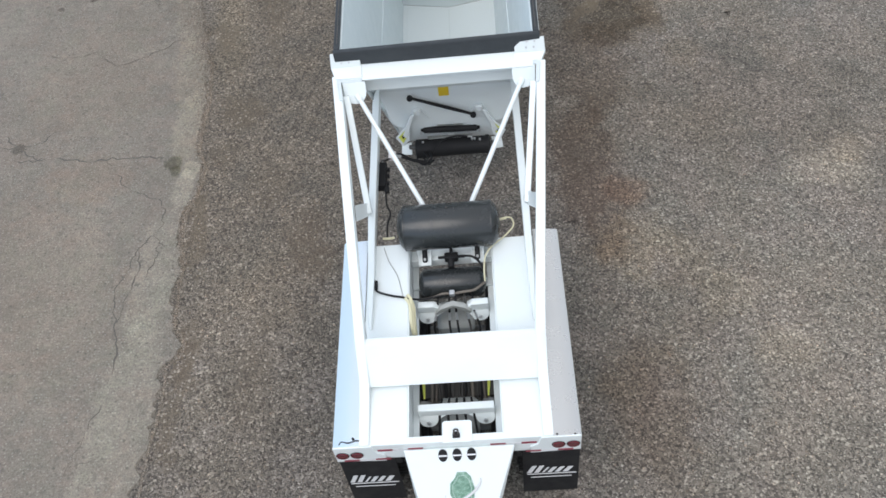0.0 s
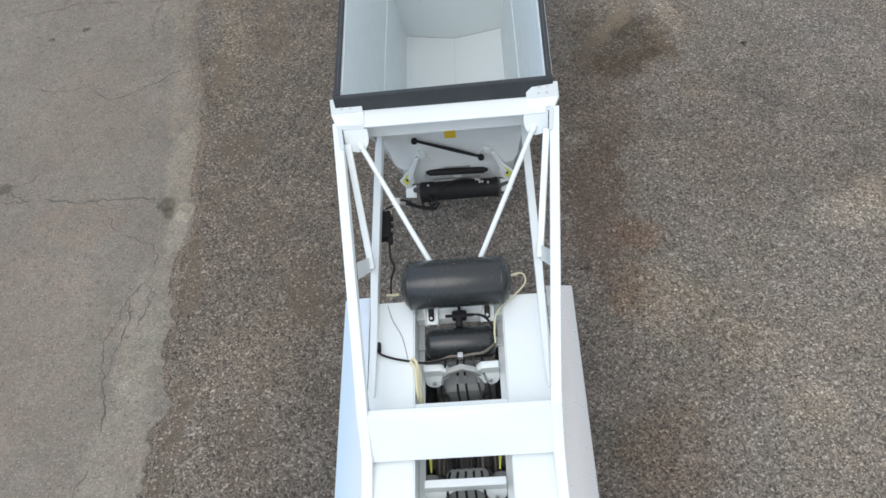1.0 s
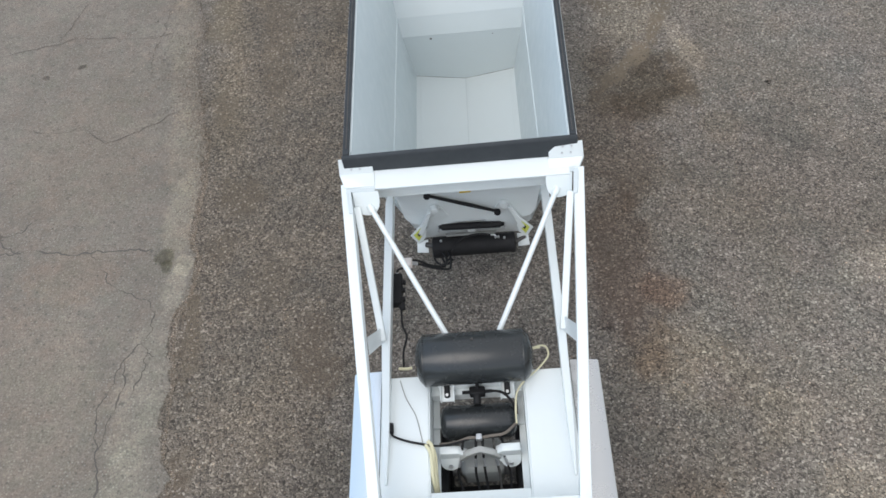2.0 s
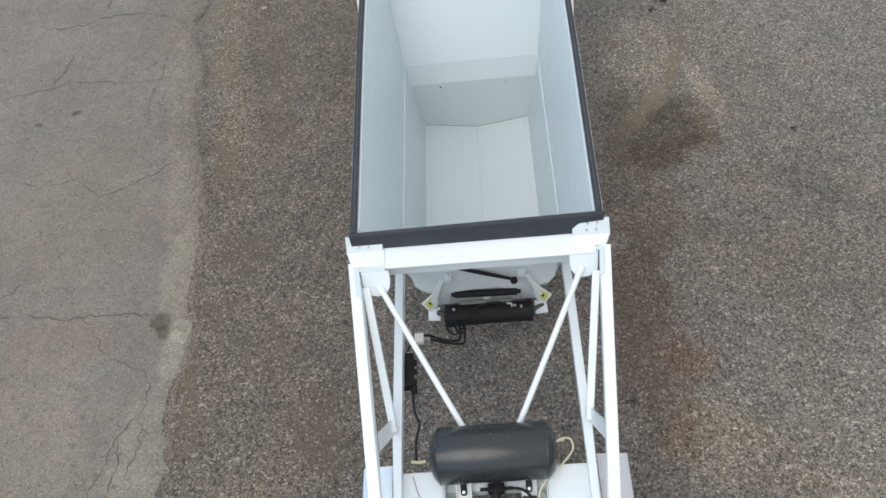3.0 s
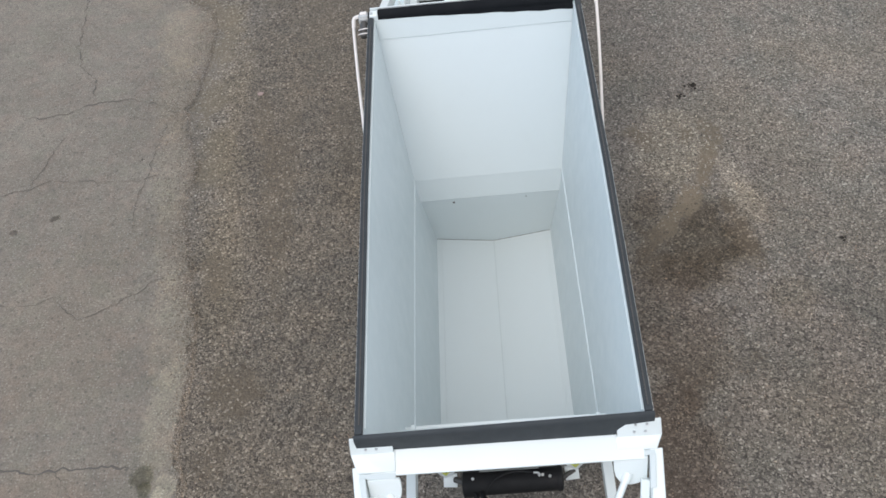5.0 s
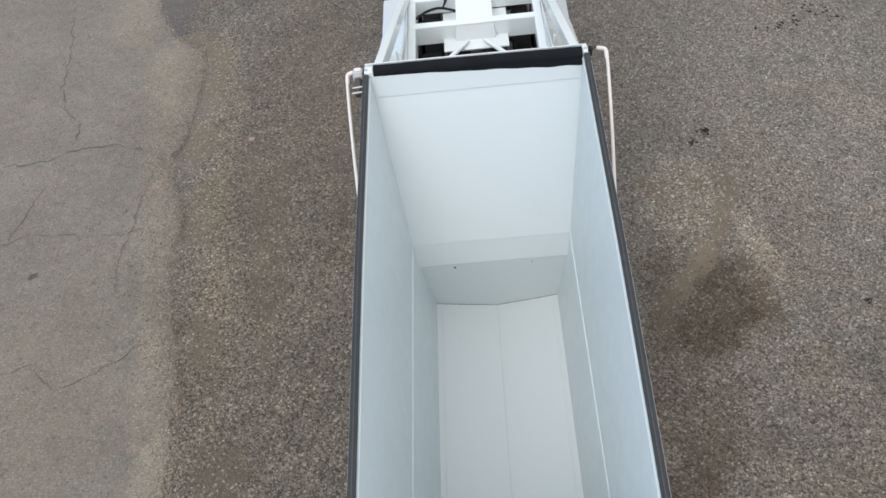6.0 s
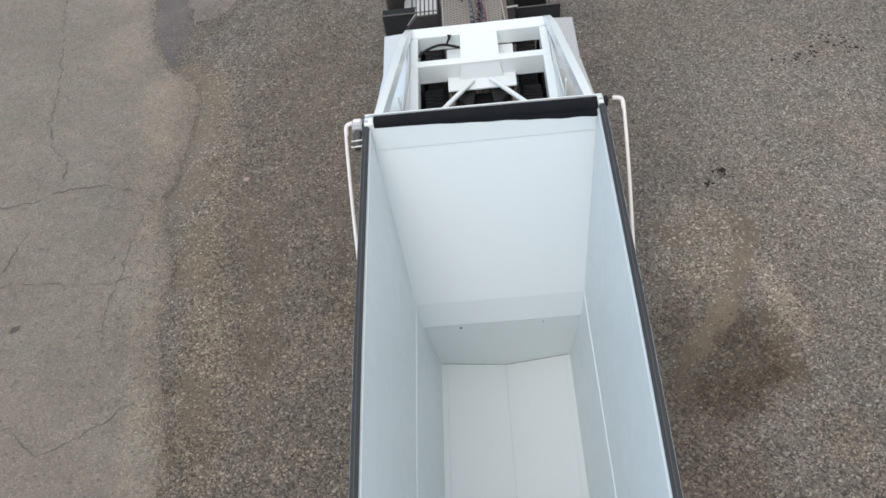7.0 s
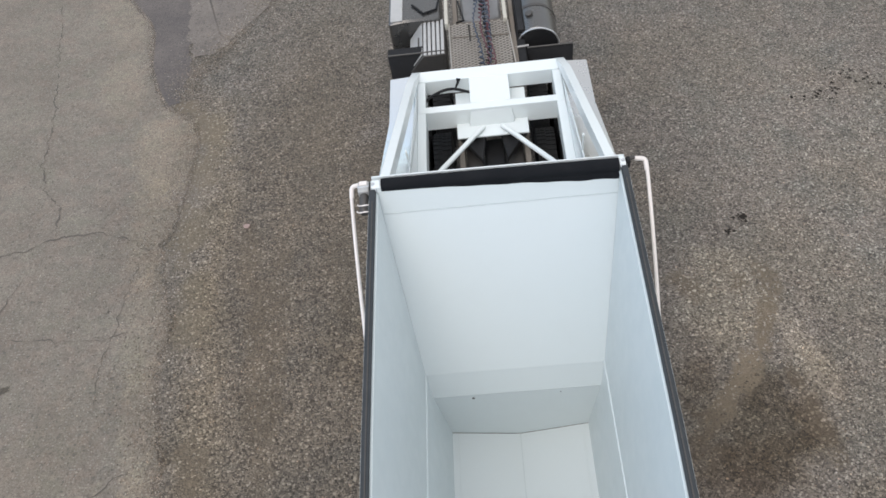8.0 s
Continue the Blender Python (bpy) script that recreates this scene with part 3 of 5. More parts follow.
tagged(yard(), "brown-grey gravel yard with soil patches reaching the horizon", "ground", kind="structure")

ys = np.r_[np.linspace(-60, -4, 15), np.arange(-3.9, 24, 0.05), np.linspace(24.2, 80, 15)]
rim = []
for y in ys:
    j = 0.06 * noise.noise((y * 1.9, 0.0, 4.0)) + 0.09 * noise.noise((y * 5.0, 0.0, 9.0)) + 0.06 * noise.noise((y * 13.0, 2.0, 1.0))
    rim.append((float(edge_of(y)) + (j if -4 < y < 24 else 0), float(y)))
bm = bmesh.new()
low = [bm.verts.new((x + 0.018, y, gz(x + 0.018, y) - 0.004)) for x, y in rim]
# the edge wears down to the gravel between y = 7 and 15
top = [bm.verts.new((x, y, gz(x, y) + float(np.interp(y, [6.0, 8.0, 14.6, 15.5], [0.012, 0.007, 0.007, 0.012])))) for x, y in rim]
far = [bm.verts.new((-90, y, gz(-90, y) + 0.012)) for _, y in rim]
for i in range(len(rim) - 1):
    bm.faces.new((low[i], low[i + 1], top[i + 1], top[i]))
    bm.faces.new((top[i], top[i + 1], far[i + 1], far[i]))
pavement = tagged(part("pavement", bm, CONCRETE, None), "weathered light grey concrete pavement with cracks and a broken edge", "pavement", kind="structure")
for face in pavement.data.polygons:
    face.use_smooth = False


def crack(points, width):
    """A thin jagged crack filled with grit, in the pavement's face."""
    pts, line = [Vector((x, y, 0)) for x, y in points], []
    for a, b in zip(pts, pts[1:]):
        steps = max(2, int((b - a).length / 0.04))
        across = Vector((-(b - a).y, (b - a).x, 0)).normalized()
        for s in range(steps):
            p = a.lerp(b, s / steps)
            line.append(p + across * (0.05 * noise.noise(p * 2.7) + 0.05 * noise.noise(p * 8.0) + 0.025 * noise.noise(p * 27.0)))
    line.append(pts[-1])
    bm = bmesh.new()
    rows = []
    for i, p in enumerate(line):
        d = line[min(i + 1, len(line) - 1)] - line[max(i - 1, 0)]
        across = Vector((-d.y, d.x, 0)).normalized()
        w = 1.5 * width * max(0.06, 0.55 + 1.1 * noise.noise(p * 5.0 + Vector((3, 1, 0)))) * min(1.0, 0.25 + 0.25 * i, 0.25 + 0.25 * (len(line) - 1 - i))
        rows.append([bm.verts.new((q.x, q.y, gz(q.x, q.y) + z)) for q, z in ((p - across * w, 0.0135), (p, 0.0155), (p + across * w, 0.0135))])
    for r, s in zip(rows, rows[1:]):
        for i in (0, 1):
            bm.faces.new((r[i], r[i + 1], s[i + 1], s[i]))
    return part("crack", bm, CRACK, pavement)


for width, *points in (
    (0.013, (-7.02, 5.69), (-6.73, 5.60), (-6.24, 5.71), (-5.85, 5.55), (-5.34, 5.58), (-4.92, 5.62), (-4.44, 5.56)),
    (0.010, (-7.18, 6.18), (-6.89, 5.90), (-6.48, 5.62), (-6.30, 5.66)),
    (0.008, (-6.89, 5.90), (-6.55, 6.02), (-6.38, 6.28)),
    (0.008, (-7.30, 5.95), (-6.89, 5.90), (-6.73, 5.60)),
    (0.008, (-5.45, 5.58), (-5.18, 5.26), (-5.03, 5.01), (-4.47, 4.72), (-4.31, 4.52), (-4.31, 4.17), (-4.53, 3.78), (-4.65, 3.40), (-4.72, 2.84), (-4.60, 2.50), (-4.52, 2.15), (-4.47, 1.70)),
    (0.006, (-4.50, 1.35), (-4.58, 1.06), (-4.66, 0.70), (-4.78, 0.30)),
    (0.004, (-4.86, 0.05), (-4.92, -0.2), (-5.0, -0.5)),
    (0.005, (-4.42, 0.62), (-4.50, 0.52), (-4.62, 0.50), (-4.72, 0.40)),
    (0.007, (-4.42, 4.06), (-4.28, 3.86), (-4.12, 3.83), (-3.99, 3.86)),
    (0.007, (-4.28, 3.86), (-4.30, 3.50), (-4.38, 3.20)),
    (0.009, (-4.53, 3.78), (-4.47, 3.39), (-4.58, 2.75), (-4.60, 2.32)),
    (0.006, (-7.09, 8.19), (-6.58, 8.11), (-6.21, 8.25), (-5.78, 7.86), (-5.30, 8.06), (-4.82, 8.50), (-4.55, 8.55)),
    (0.007, (-8.02, 10.20), (-7.55, 10.36), (-6.87, 10.60), (-6.22, 10.57), (-5.52, 10.56), (-5.15, 10.64)),
    (0.009, (-8.49, 19.34), (-7.90, 16.96), (-7.53, 15.29), (-7.37, 14.13), (-7.15, 13.57), (-6.83, 13.20), (-6.70, 12.55)),
    (0.009, (-7.80, 12.22), (-7.41, 12.20), (-6.99, 12.34), (-6.62, 12.55), (-6.01, 12.56), (-5.45, 12.38), (-5.17, 12.12)),
    (0.006, (-5.30, 11.9), (-5.32, 11.50), (-5.34, 10.95), (-5.38, 10.57), (-5.43, 10.05), (-5.35, 9.5)),
    (0.006, (-7.20, 10.5), (-7.10, 11.1), (-6.95, 11.7)),
):
    crack(points, width)


def patch(name, corners, z, material, label):
    """A thin sheet with a frayed outline."""
    pts = [Vector((x, y, 0)) for x, y in corners]
    line = []
    for a, b in zip(pts, pts[1:] + pts[:1]):
        steps = max(2, int((b - a).length / 0.07))
        across = Vector((-(b - a).y, (b - a).x, 0)).normalized()
        for t in range(steps):
            p = a.lerp(b, t / steps)
            line.append(p + across * (0.10 * noise.noise(p * 2.0) + 0.08 * noise.noise(p * 6.0) + 0.04 * noise.noise(p * 17.0)))
    bm = bmesh.new()
    bm.faces.new([bm.verts.new((p.x, p.y, gz(p.x, p.y) + z)) for p in line])
    bmesh.ops.triangulate(bm, faces=bm.faces)
    return tagged(part(name, bm, material, None), label, "pavement", kind="structure")


patch("asphalt_patch", [(-8.6, 21.8), (-6.2, 21.8), (-5.75, 19.1), (-5.55, 17.8), (-5.42, 16.9), (-5.36, 16.25), (-5.40, 15.68), (-5.62, 15.50), (-6.2, 15.6), (-7.0, 17.6)], 0.006, TARMAC, "smooth dark grey tarmac patch beside the concrete edge")
patch("asphalt_patch", [(-6.3, 21.8), (-3.4, 21.8), (-4.15, 18.9), (-4.45, 18.1), (-4.80, 17.45), (-5.15, 17.02), (-5.45, 17.0), (-5.62, 17.8)], 0.0095, PALETAR, "worn pale tarmac patch thinning into gravel")

# ================= bottom dump trailer =================
trailer = thing("bottom_dump_trailer", "white steel bottom dump trailer with an open empty hopper on gravel", "trailer")
DECK = 1.46
for s in (-1, 1):
    # rear deck and fender over the wheels
    part("deck_plate", box(s * 0.49, s * 0.972, 0.02, 2.49, DECK - 0.02, DECK), WHITE, trailer)
    part("frame_rail", box(s * 0.476, s * 0.4895, 0.046, 2.49, DECK - 0.38, DECK - 0.004, 0.003), WHITE, trailer)
    part("rail_flange", box(s * 0.408, s * 0.4755, 0.046, 2.49, DECK - 0.38, DECK - 0.36, 0.003), WHITE, trailer)
    # the +x fender has its grey reflection painted in
    part("fender", loft([[(s * 0.975, y, 1.452), (s * 0.975, y, 1.474), (s * 1.10, y, 1.468), (s * 1.25, y, 1.447), (s * 1.268, y, 1.430), (s * 1.268, y, 1.37), (s * 1.258, y, 1.37), (s * 1.25, y, 1.425)] for y in (-0.03, 2.567)]), SHEEN if s < 0 else GREYSHEEN, trailer, "polished metal fender over the rear wheels" if s < 0 else "metal fender over the rear wheels, grey reflection in its colour")

    # sloping main leg from the deck up to the hopper's top corner
    def out(y):
        return 0.988 if y < 0.95 else 0.985 + (y - 0.92) * 0.0875
    prof = [(-0.03, 1.475), (0.40, 1.52), (0.62, 1.58), (0.92, 1.925), (1.2, 2.0), (4.16, 2.65), (4.16, 2.44), (1.3, 1.84), (1.02, 1.72), (0.8, 1.462), (-0.03, 1.462)]
    part("main_leg", loft([[(s * (out(y) - d), y, z) for y, z in prof] for d in (0.105, 0.0)], 0.008), WHITE, trailer)
    # lower chord, diagonal and tie of the rear truss
    part("lower_chord", loft([[(s * (x - w), y, z - h), (s * (x + w), y, z - h), (s * (x + w), y, z + h), (s * (x - w), y, z + h)] for x, y, z, w, h in
                              ((0.905, 1.33, 1.472, 0.012, 0.01), (0.91, 1.9, 1.50, 0.036, 0.036), (0.918, 2.8, 1.525, 0.045, 0.075), (0.918, 4.75, 1.53, 0.045, 0.08), (0.90, 5.06, 1.53, 0.02, 0.08))], 0.006), WHITE, trailer)
    part("truss_diagonal", bar((s * 0.94, 2.84, 1.64), (s * 1.115, 3.98, 2.48), 0.075, 0.09), WHITE, trailer)
    part("truss_tie", prism([(s * 1.03, 2.60, 2.06), (s * 0.945, 2.93, 1.70), (s * 0.935, 2.86, 1.58), (s * 1.03, 2.50, 1.93)], (0, 0.035, 0.01), 0.004), WHITE, trailer)
    # round strut down to the tank's crossmember
    part("round_strut", tube([(s * 0.972, 3.99 + 0.025 * s, 2.475), (s * 0.30, 2.87, 1.73), (s * 0.16, 2.64, 1.58)], 0.030, 12), WHITE, trailer)

part("rear_panel", prism([(-0.90, 0.60, 1.50), (-0.90, 0.89, 1.90), (-0.90, 0.98, 1.89), (-0.90, 1.0, 1.52), (-0.90, 0.72, 1.47)], (1.80, 0, 0), 0.01), WHITE, trailer)
part("deck_bridge", box(-0.475, 0.475, 0.72, 1.235, DECK - 0.05, DECK - 0.002), WHITE, trailer)
part("rear_crossmember", box(-0.98, 0.98, -0.03, 0.045, 1.13, DECK - 0.003), WHITE, trailer)
for y in (0.445, 1.74):
    if y < 1:
        part("axle_crossmember", box(-0.406, 0.406, y - 0.042, y + 0.042, 1.16, 1.28, 0.006), WHITE, trailer)
    else:
        for e in (-1, 1):
            part("axle_crossmember", prism([(e * x, y - 0.042, z) for x, z in ((0.406, 1.28), (0.22, 1.28), (0.13, 1.20), (0.13, 1.16), (0.406, 1.16))], (0, 0.084, 0), 0.006), WHITE, trailer)
        part("axle_yoke", prism([(x, y + 0.03 - abs(x) * 0.25, z) for x, z in ((-0.21, 1.20), (-0.14, 1.265), (0.0, 1.285), (0.14, 1.265), (0.21, 1.20), (0.19, 1.16), (0.0, 1.235), (-0.19, 1.16))], (0, -0.06, -0.01), 0.005), HOUSING, trailer)
    for e in (-1, 1):
        lobe = [(0.405, 1.158), (0.405, 1.10)] + [(0.305 + 0.10 * math.cos(a), 1.10 - 0.07 * math.sin(a)) for a in np.linspace(0.15, math.pi - 0.15, 10)] + [(0.17, 1.12), (0.10, 1.158)]
        hanger = part("spring_hanger", prism([(e * x, y - 0.035 - (1.158 - z) * 0.60, z) for x, z in lobe], (0, 0.02, 0.012), 0.004), WHITE, trailer)
        part("hanger_pin", disc((e * 0.305, y - 0.088, 1.085), (0, -0.87, 0.48), 0.022, 0.02, 12, 0.003), ZINC, hanger)
part("tank_crossmember", box(-0.475, 0.475, 2.34, 2.49, 1.18, 1.30), WHITE, trailer)
part("tank_saddle", box(-0.40, 0.40, 2.40, 2.70, 1.30, 1.42), WHITE, trailer)

# top crossbeam and its corner plates
part("top_crossbeam", prism([(-1.12, y, z) for y, z in ((4.285, 2.700), (4.078, 2.632), (4.088, 2.600), (4.285, 2.62))], (2.24, 0, 0), 0.006), WHITE, trailer)
part("beam_header", box(-0.94, 0.94, 4.25, 4.265, 2.29, 2.615, 0.003), WHITE, trailer)
for s in (-1, 1):
    plate = part("corner_plate", prism([(s * x, y, z) for x, y, z in ((0.915, 4.262, 2.70), (1.275, 4.262, 2.70), (1.262, 4.322, 2.86), (1.01, 4.318, 2.85), (0.915, 4.285, 2.765))], (0, -0.016, 0.006), 0.003), WHITE, trailer)
    for x, f in ((1.05, 0.32), (1.14, 0.32), (1.06, 0.75), (1.15, 0.75)):
        part("bolt", disc((s * x, 4.246 + 0.06 * f, 2.706 + 0.16 * f), (0, -0.93, 0.36), 0.012, 0.010, 6, 0.0), ZINC, plate)
    # the frame sits a little askew, its +x end further forward
    d = 0.025 * s
    part("leg_cap", prism([(s * x, y, z) for x, y, z in ((0.905, 4.128 + d, 2.656), (1.222, 4.128 + d, 2.660), (1.28, 4.265, 2.706), (0.905, 4.265, 2.706))], (0, 0, -0.05), 0.004), WHITE, trailer)
    # angle under the cap and down the leg, and the rounded gusset of the strut
    # the angle's strips have the shade below the cap painted in as grey
    part("shaded_flange", prism([(s * 0.905, 4.122 + d, 2.642), (s * 1.205, 4.122 + d, 2.650), (s * 1.205, 4.085 + d, 2.640), (s * 0.905, 4.070 + d, 2.636)], (0, 0, -0.012), 0.002), SHADED, trailer)
    part("shaded_flange", prism([(s * 1.155, 4.084 + d, 2.640), (s * 1.205, 4.084 + d, 2.644), (s * 1.170, 3.83 + d, 2.592), (s * 1.128, 3.82 + d, 2.590)], (0, 0, 0.010), 0.002), SHADED, trailer)
    part("strut_gusset", prism([(s * x, 4.068 + d - 0.12 * f, 2.634 - 0.22 * f) for x, f in ((0.878, 0.0), (1.142, 0.0), (1.132, 0.86), (1.06, 1.0), (1.0, 1.05), (0.95, 1.02), (0.91, 0.90), (0.88, 0.70), (0.868, 0.45), (0.868, 0.15))], (0, 0.025, -0.012), 0.003), WHITE, trailer)
    part("strut_collar", tube([(s * 0.985, 4.010 + d, 2.490), (s * 0.95, 3.950 + d, 2.450)], 0.040, 14), WHITE, trailer)

# rear apron with the marker lamps and the emblem
ap = [(-0.545, -0.06, 1.36), (0.59, -0.06, 1.36), (0.375, -0.50, 0.88), (0.28, -0.62, 0.72), (-0.33, -0.62, 0.72), (-0.42, -0.50, 0.88)]
apron = part("push_apron", prism(ap, (0, 0.10, -0.12), 0.008), WHITE, trailer)
nrm = Vector((0, -0.74, 0.68)).normalized()
# turned-down side flanges of the apron
for a, b, c, e in (((0.585, -0.07, 1.35), (0.372, -0.50, 0.88), (0.28, -0.615, 0.725), 1), ((-0.54, -0.07, 1.35), (-0.417, -0.50, 0.88), (-0.33, -0.615, 0.725), -1)):
    part("apron_flange", loft([[p, (p[0] + e * w, p[1] + 0.03, p[2] - 0.06), (p[0] + e * w - e * 0.012, p[1] + 0.04, p[2] - 0.065), (p[0] - e * 0.012, p[1] + 0.02, p[2] - 0.012)] for p, w in ((a, 0.008), (b, 0.035), (c, 0.045))], 0.002), WHITE, apron)


def on_apron(x, f):
    return Vector((x, -0.06 - 0.44 * f, 1.36 - 0.48 * f))


for x in (-0.145, 0.0, 0.148):
    ring = [on_apron(x + 0.047 * math.cos(a), 0.11 + 0.105 * math.sin(a)) for a in np.linspace(0, 2 * math.pi, 20, endpoint=False)]
    lamp = part("marker_lamp", prism(ring, nrm * 0.012, 0.003), BLACK, apron, "dark oval marker lamp")
    part("lens_strip", prism([on_apron(x + dx, f) + nrm * 0.0125 for dx, f in ((-0.044, 0.100), (0.044, 0.100), (0.045, 0.125), (-0.045, 0.125))], nrm * 0.003, 0.0), WHITETAPE, lamp)
outline = [(0.15, 0.24), (0.165, 0.02), (0.13, -0.16), (0.07, -0.24), (-0.05, -0.24), (-0.075, -0.16), (-0.15, -0.06), (-0.16, 0.10), (-0.11, 0.26), (0.02, 0.30)]
emblem = part("emblem", prism([on_apron(0.02 + 0.78 * x, 0.66 + 1.06 * f) + nrm * 0.001 for x, f in outline], nrm * 0.003, 0.0), GREEN, apron, "plain green emblem shape")
inner = [on_apron(0.02 + 0.60 * x, 0.66 + 0.80 * f) + nrm * 0.005 for x, f in outline]
part("emblem_line", tube(inner + inner[:1], 0.0035, 6), PALEGREEN, emblem)
ringpts = [on_apron(0.03 + 0.19 * math.cos(a), 0.70 + 0.16 * math.sin(a) - 0.15 * math.cos(a)) + nrm * 0.006 for a in np.linspace(-0.25, math.pi + 0.35, 26)]
part("swoosh", tube(ringpts, [0.004 + 0.012 * math.sin(math.pi * i / 25) for i in range(26)], 6), MARK, emblem)
tab = part("hitch_tab", prism([(-0.135, -0.045, 1.47), (0.17, -0.045, 1.47), (0.17, 0.17, 1.475), (0.15, 0.19, 1.475), (-0.115, 0.19, 1.475), (-0.135, 0.17, 1.475)], (0, 0, -0.02), 0.004), WHITE, trailer)
hook = part("hitch_hook", loft([[(-0.032, -0.005, 1.476), (0.048, -0.005, 1.476), (0.048, 0.05, 1.476), (-0.032, 0.05, 1.476)], [(-0.02, 0.005, 1.505), (0.036, 0.005, 1.505), (0.022, 0.055, 1.51), (-0.006, 0.055, 1.51)]], 0.004), BLACK, tab)
part("hook_ring", tube(bend([(-0.012, 0.03, 1.50), (-0.01, 0.055, 1.545), (0.026, 0.055, 1.545), (0.028, 0.03, 1.50)], 5), 0.010, 8), STEEL, hook)

# rear lamp panels, reflective tape, mud flaps
for s in (-1, 1):
    panel = part("lamp_panel", prism([(s * x, -0.045, z) for x, z in ((0.86, 1.46), (1.262, 1.46), (1.268, 1.13), (0.75, 1.10), (0.75, 1.25), (0.83, 1.30))], (0, 0.02, 0), 0.004), WHITE, trailer)
    for x in (1.185, 1.035):
        lamp = part("tail_lamp", disc((s * x, -0.044, 1.285), (0, -1, 0), 0.062, 0.018, 24, 0.004), RED, panel, "round red tail lamp")
        part("rim", disc((s * x, -0.0445, 1.285), (0, -1, 0), 0.070, 0.006, 24, 0.001), BLACK, lamp)
    for n, x in enumerate((0.70, 0.87, 1.03)):
        part("tape", box(s * x, s * (x + 0.158), -0.050, -0.047, 1.137, 1.172, 0), (REDTAPE, WHITETAPE)[n % 2], panel)
    for n, x in enumerate((0.345, 0.50, 0.66)):
        part("tape", box(s * x, s * (x + 0.155), -0.0345, -0.032, 1.315, 1.355, 0), (REDTAPE, WHITETAPE)[n % 2], trailer)
    flap = part("mud_flap", loft([[(s * x, y - 0.006, z), (s * (x + 0.60), y - 0.006, z), (s * (x + 0.60), y + 0.006, z), (s * x, y + 0.006, z)] for x, y, z in ((0.665, -0.01, 1.135), (0.663, -0.025, 0.8), (0.66, -0.06, 0.45), (0.655, -0.085, 0.12))], 0.004), BLACK, trailer, "black rubber mud flap with white print")
    c = s * 0.965
    # the maker's mark as plain slanted strokes
    for n, (dx, w) in enumerate(((-0.21, 0.05), (-0.13, 0.05), (-0.06, 0.022), (0.01, 0.045), (0.09, 0.045), (0.18, 0.055))):
        tall = 0.15 if n < 2 else 0.10
        y = -0.056
        quad = [(c + dx - w / 2 - 0.03, y, 0.58), (c + dx + w / 2 - 0.03, y, 0.58), (c + dx + w / 2 + 0.03, y + 0.014, 0.58 + tall), (c + dx - w / 2 + 0.03, y + 0.014, 0.58 + tall)]
        part("logo_stroke", prism(quad, (0, -0.004, 0), 0), MARK, flap)
    part("logo_bar", box(c - 0.26, c + 0.27, -0.066, -0.058, 0.548, 0.556, 0), MARK, flap)
    part("print_bar", box(c - 0.22, c + 0.22, -0.072, -0.064, 0.477, 0.482, 0), MARK, flap)
    part("flap_bracket", box(s * 0.60, s * 0.66, -0.03, 0.0, 0.98, 1.14), BLACK, trailer)

part("lamp_wire", tube(bend([(-1.20, 0.00, 1.456), (-1.17, 0.03, 1.462), (-1.10, 0.01, 1.478), (-1.02, 0.03, 1.482), (-0.98, 0.02, 1.485)], 5), 0.0045, 6), BLACK, trailer)
part("wire_clip", disc((-1.05, 0.05, 1.476), (0, 0, 1), 0.014, 0.008, 8, 0.002), BLACK, trailer)
for x in (1.02, 1.20):
    part("panel_rivet", disc((x, -0.02, 1.470 if x < 1.1 else 1.452), (0, 0, 1), 0.013, 0.008, 8, 0.002), STEEL, trailer)

# ---- hopper ----
LX, FX = 0.945, 0.77
HZ, LZ, FZ = 2.89, 1.16, 0.14
R0, R1, R2 = 4.35, 5.18, 5.52
F0, F1, F2 = 9.86, 8.75, 8.60
RK = 1.54
SAG = 0.13  # how far the gates' seam hangs below their hinges


def hx(y):
    """Half the hopper's width at its rim, which widens towards the front."""
    return float(np.interp(y, [R0, 7.0, F0], [1.135, 1.182, 1.205]))


def along_rim(s, d0, d1, z0, z1, y0, y1, edge=0.0):
    """A strip that follows the hopper's rim, d0 to d1 outside the lining."""
    return loft([[(s * (hx(y) + d0), y, z0), (s * (hx(y) + d1), y, z0), (s * (hx(y) + d1), y, z1), (s * (hx(y) + d0), y, z1)] for y in np.linspace(y0, y1, 9)], edge)


part("hopper_rear_slope", prism([(-hx(R0), R0 - 0.040, HZ - 0.01), (hx(R0), R0, HZ - 0.01), (1.02, 5.05, RK), (-1.02, 5.05, RK)], (0, -0.025, -0.015), 0.0), WHITE, trailer)
part("hopper_rear_wall", prism([(-1.02, 5.05, RK), (1.02, 5.05, RK), (0.88, 5.07, 1.28), (0.855, 5.08, 1.10), (0.83, 5.08, 0.90), (0.76, 5.08, 0.79), (0.66, 5.08, 0.76), (-0.66, 5.08, 0.76), (-0.76, 5.08, 0.79), (-0.83, 5.08, 0.90), (-0.855, 5.08, 1.10), (-0.88, 5.07, 1.28)], (0, 0.025, 0), 0.0), WHITE, trailer)
part("hopper_rear_ledge", prism([(-0.80, 5.105, 0.94), (0.80, 5.105, 0.94), (0.86, 5.40, 0.90), (-0.86, 5.40, 0.90)], (0, 0, 0.02), 0.0), WHITE, trailer)
part("hopper_rear_panel", prism([(-0.88, 5.40, 0.92), (0.88, 5.40, 0.92), (FX, R2, FZ), (-FX, R2, FZ)], (0, -0.025, 0), 0.0), WHITE, trailer)
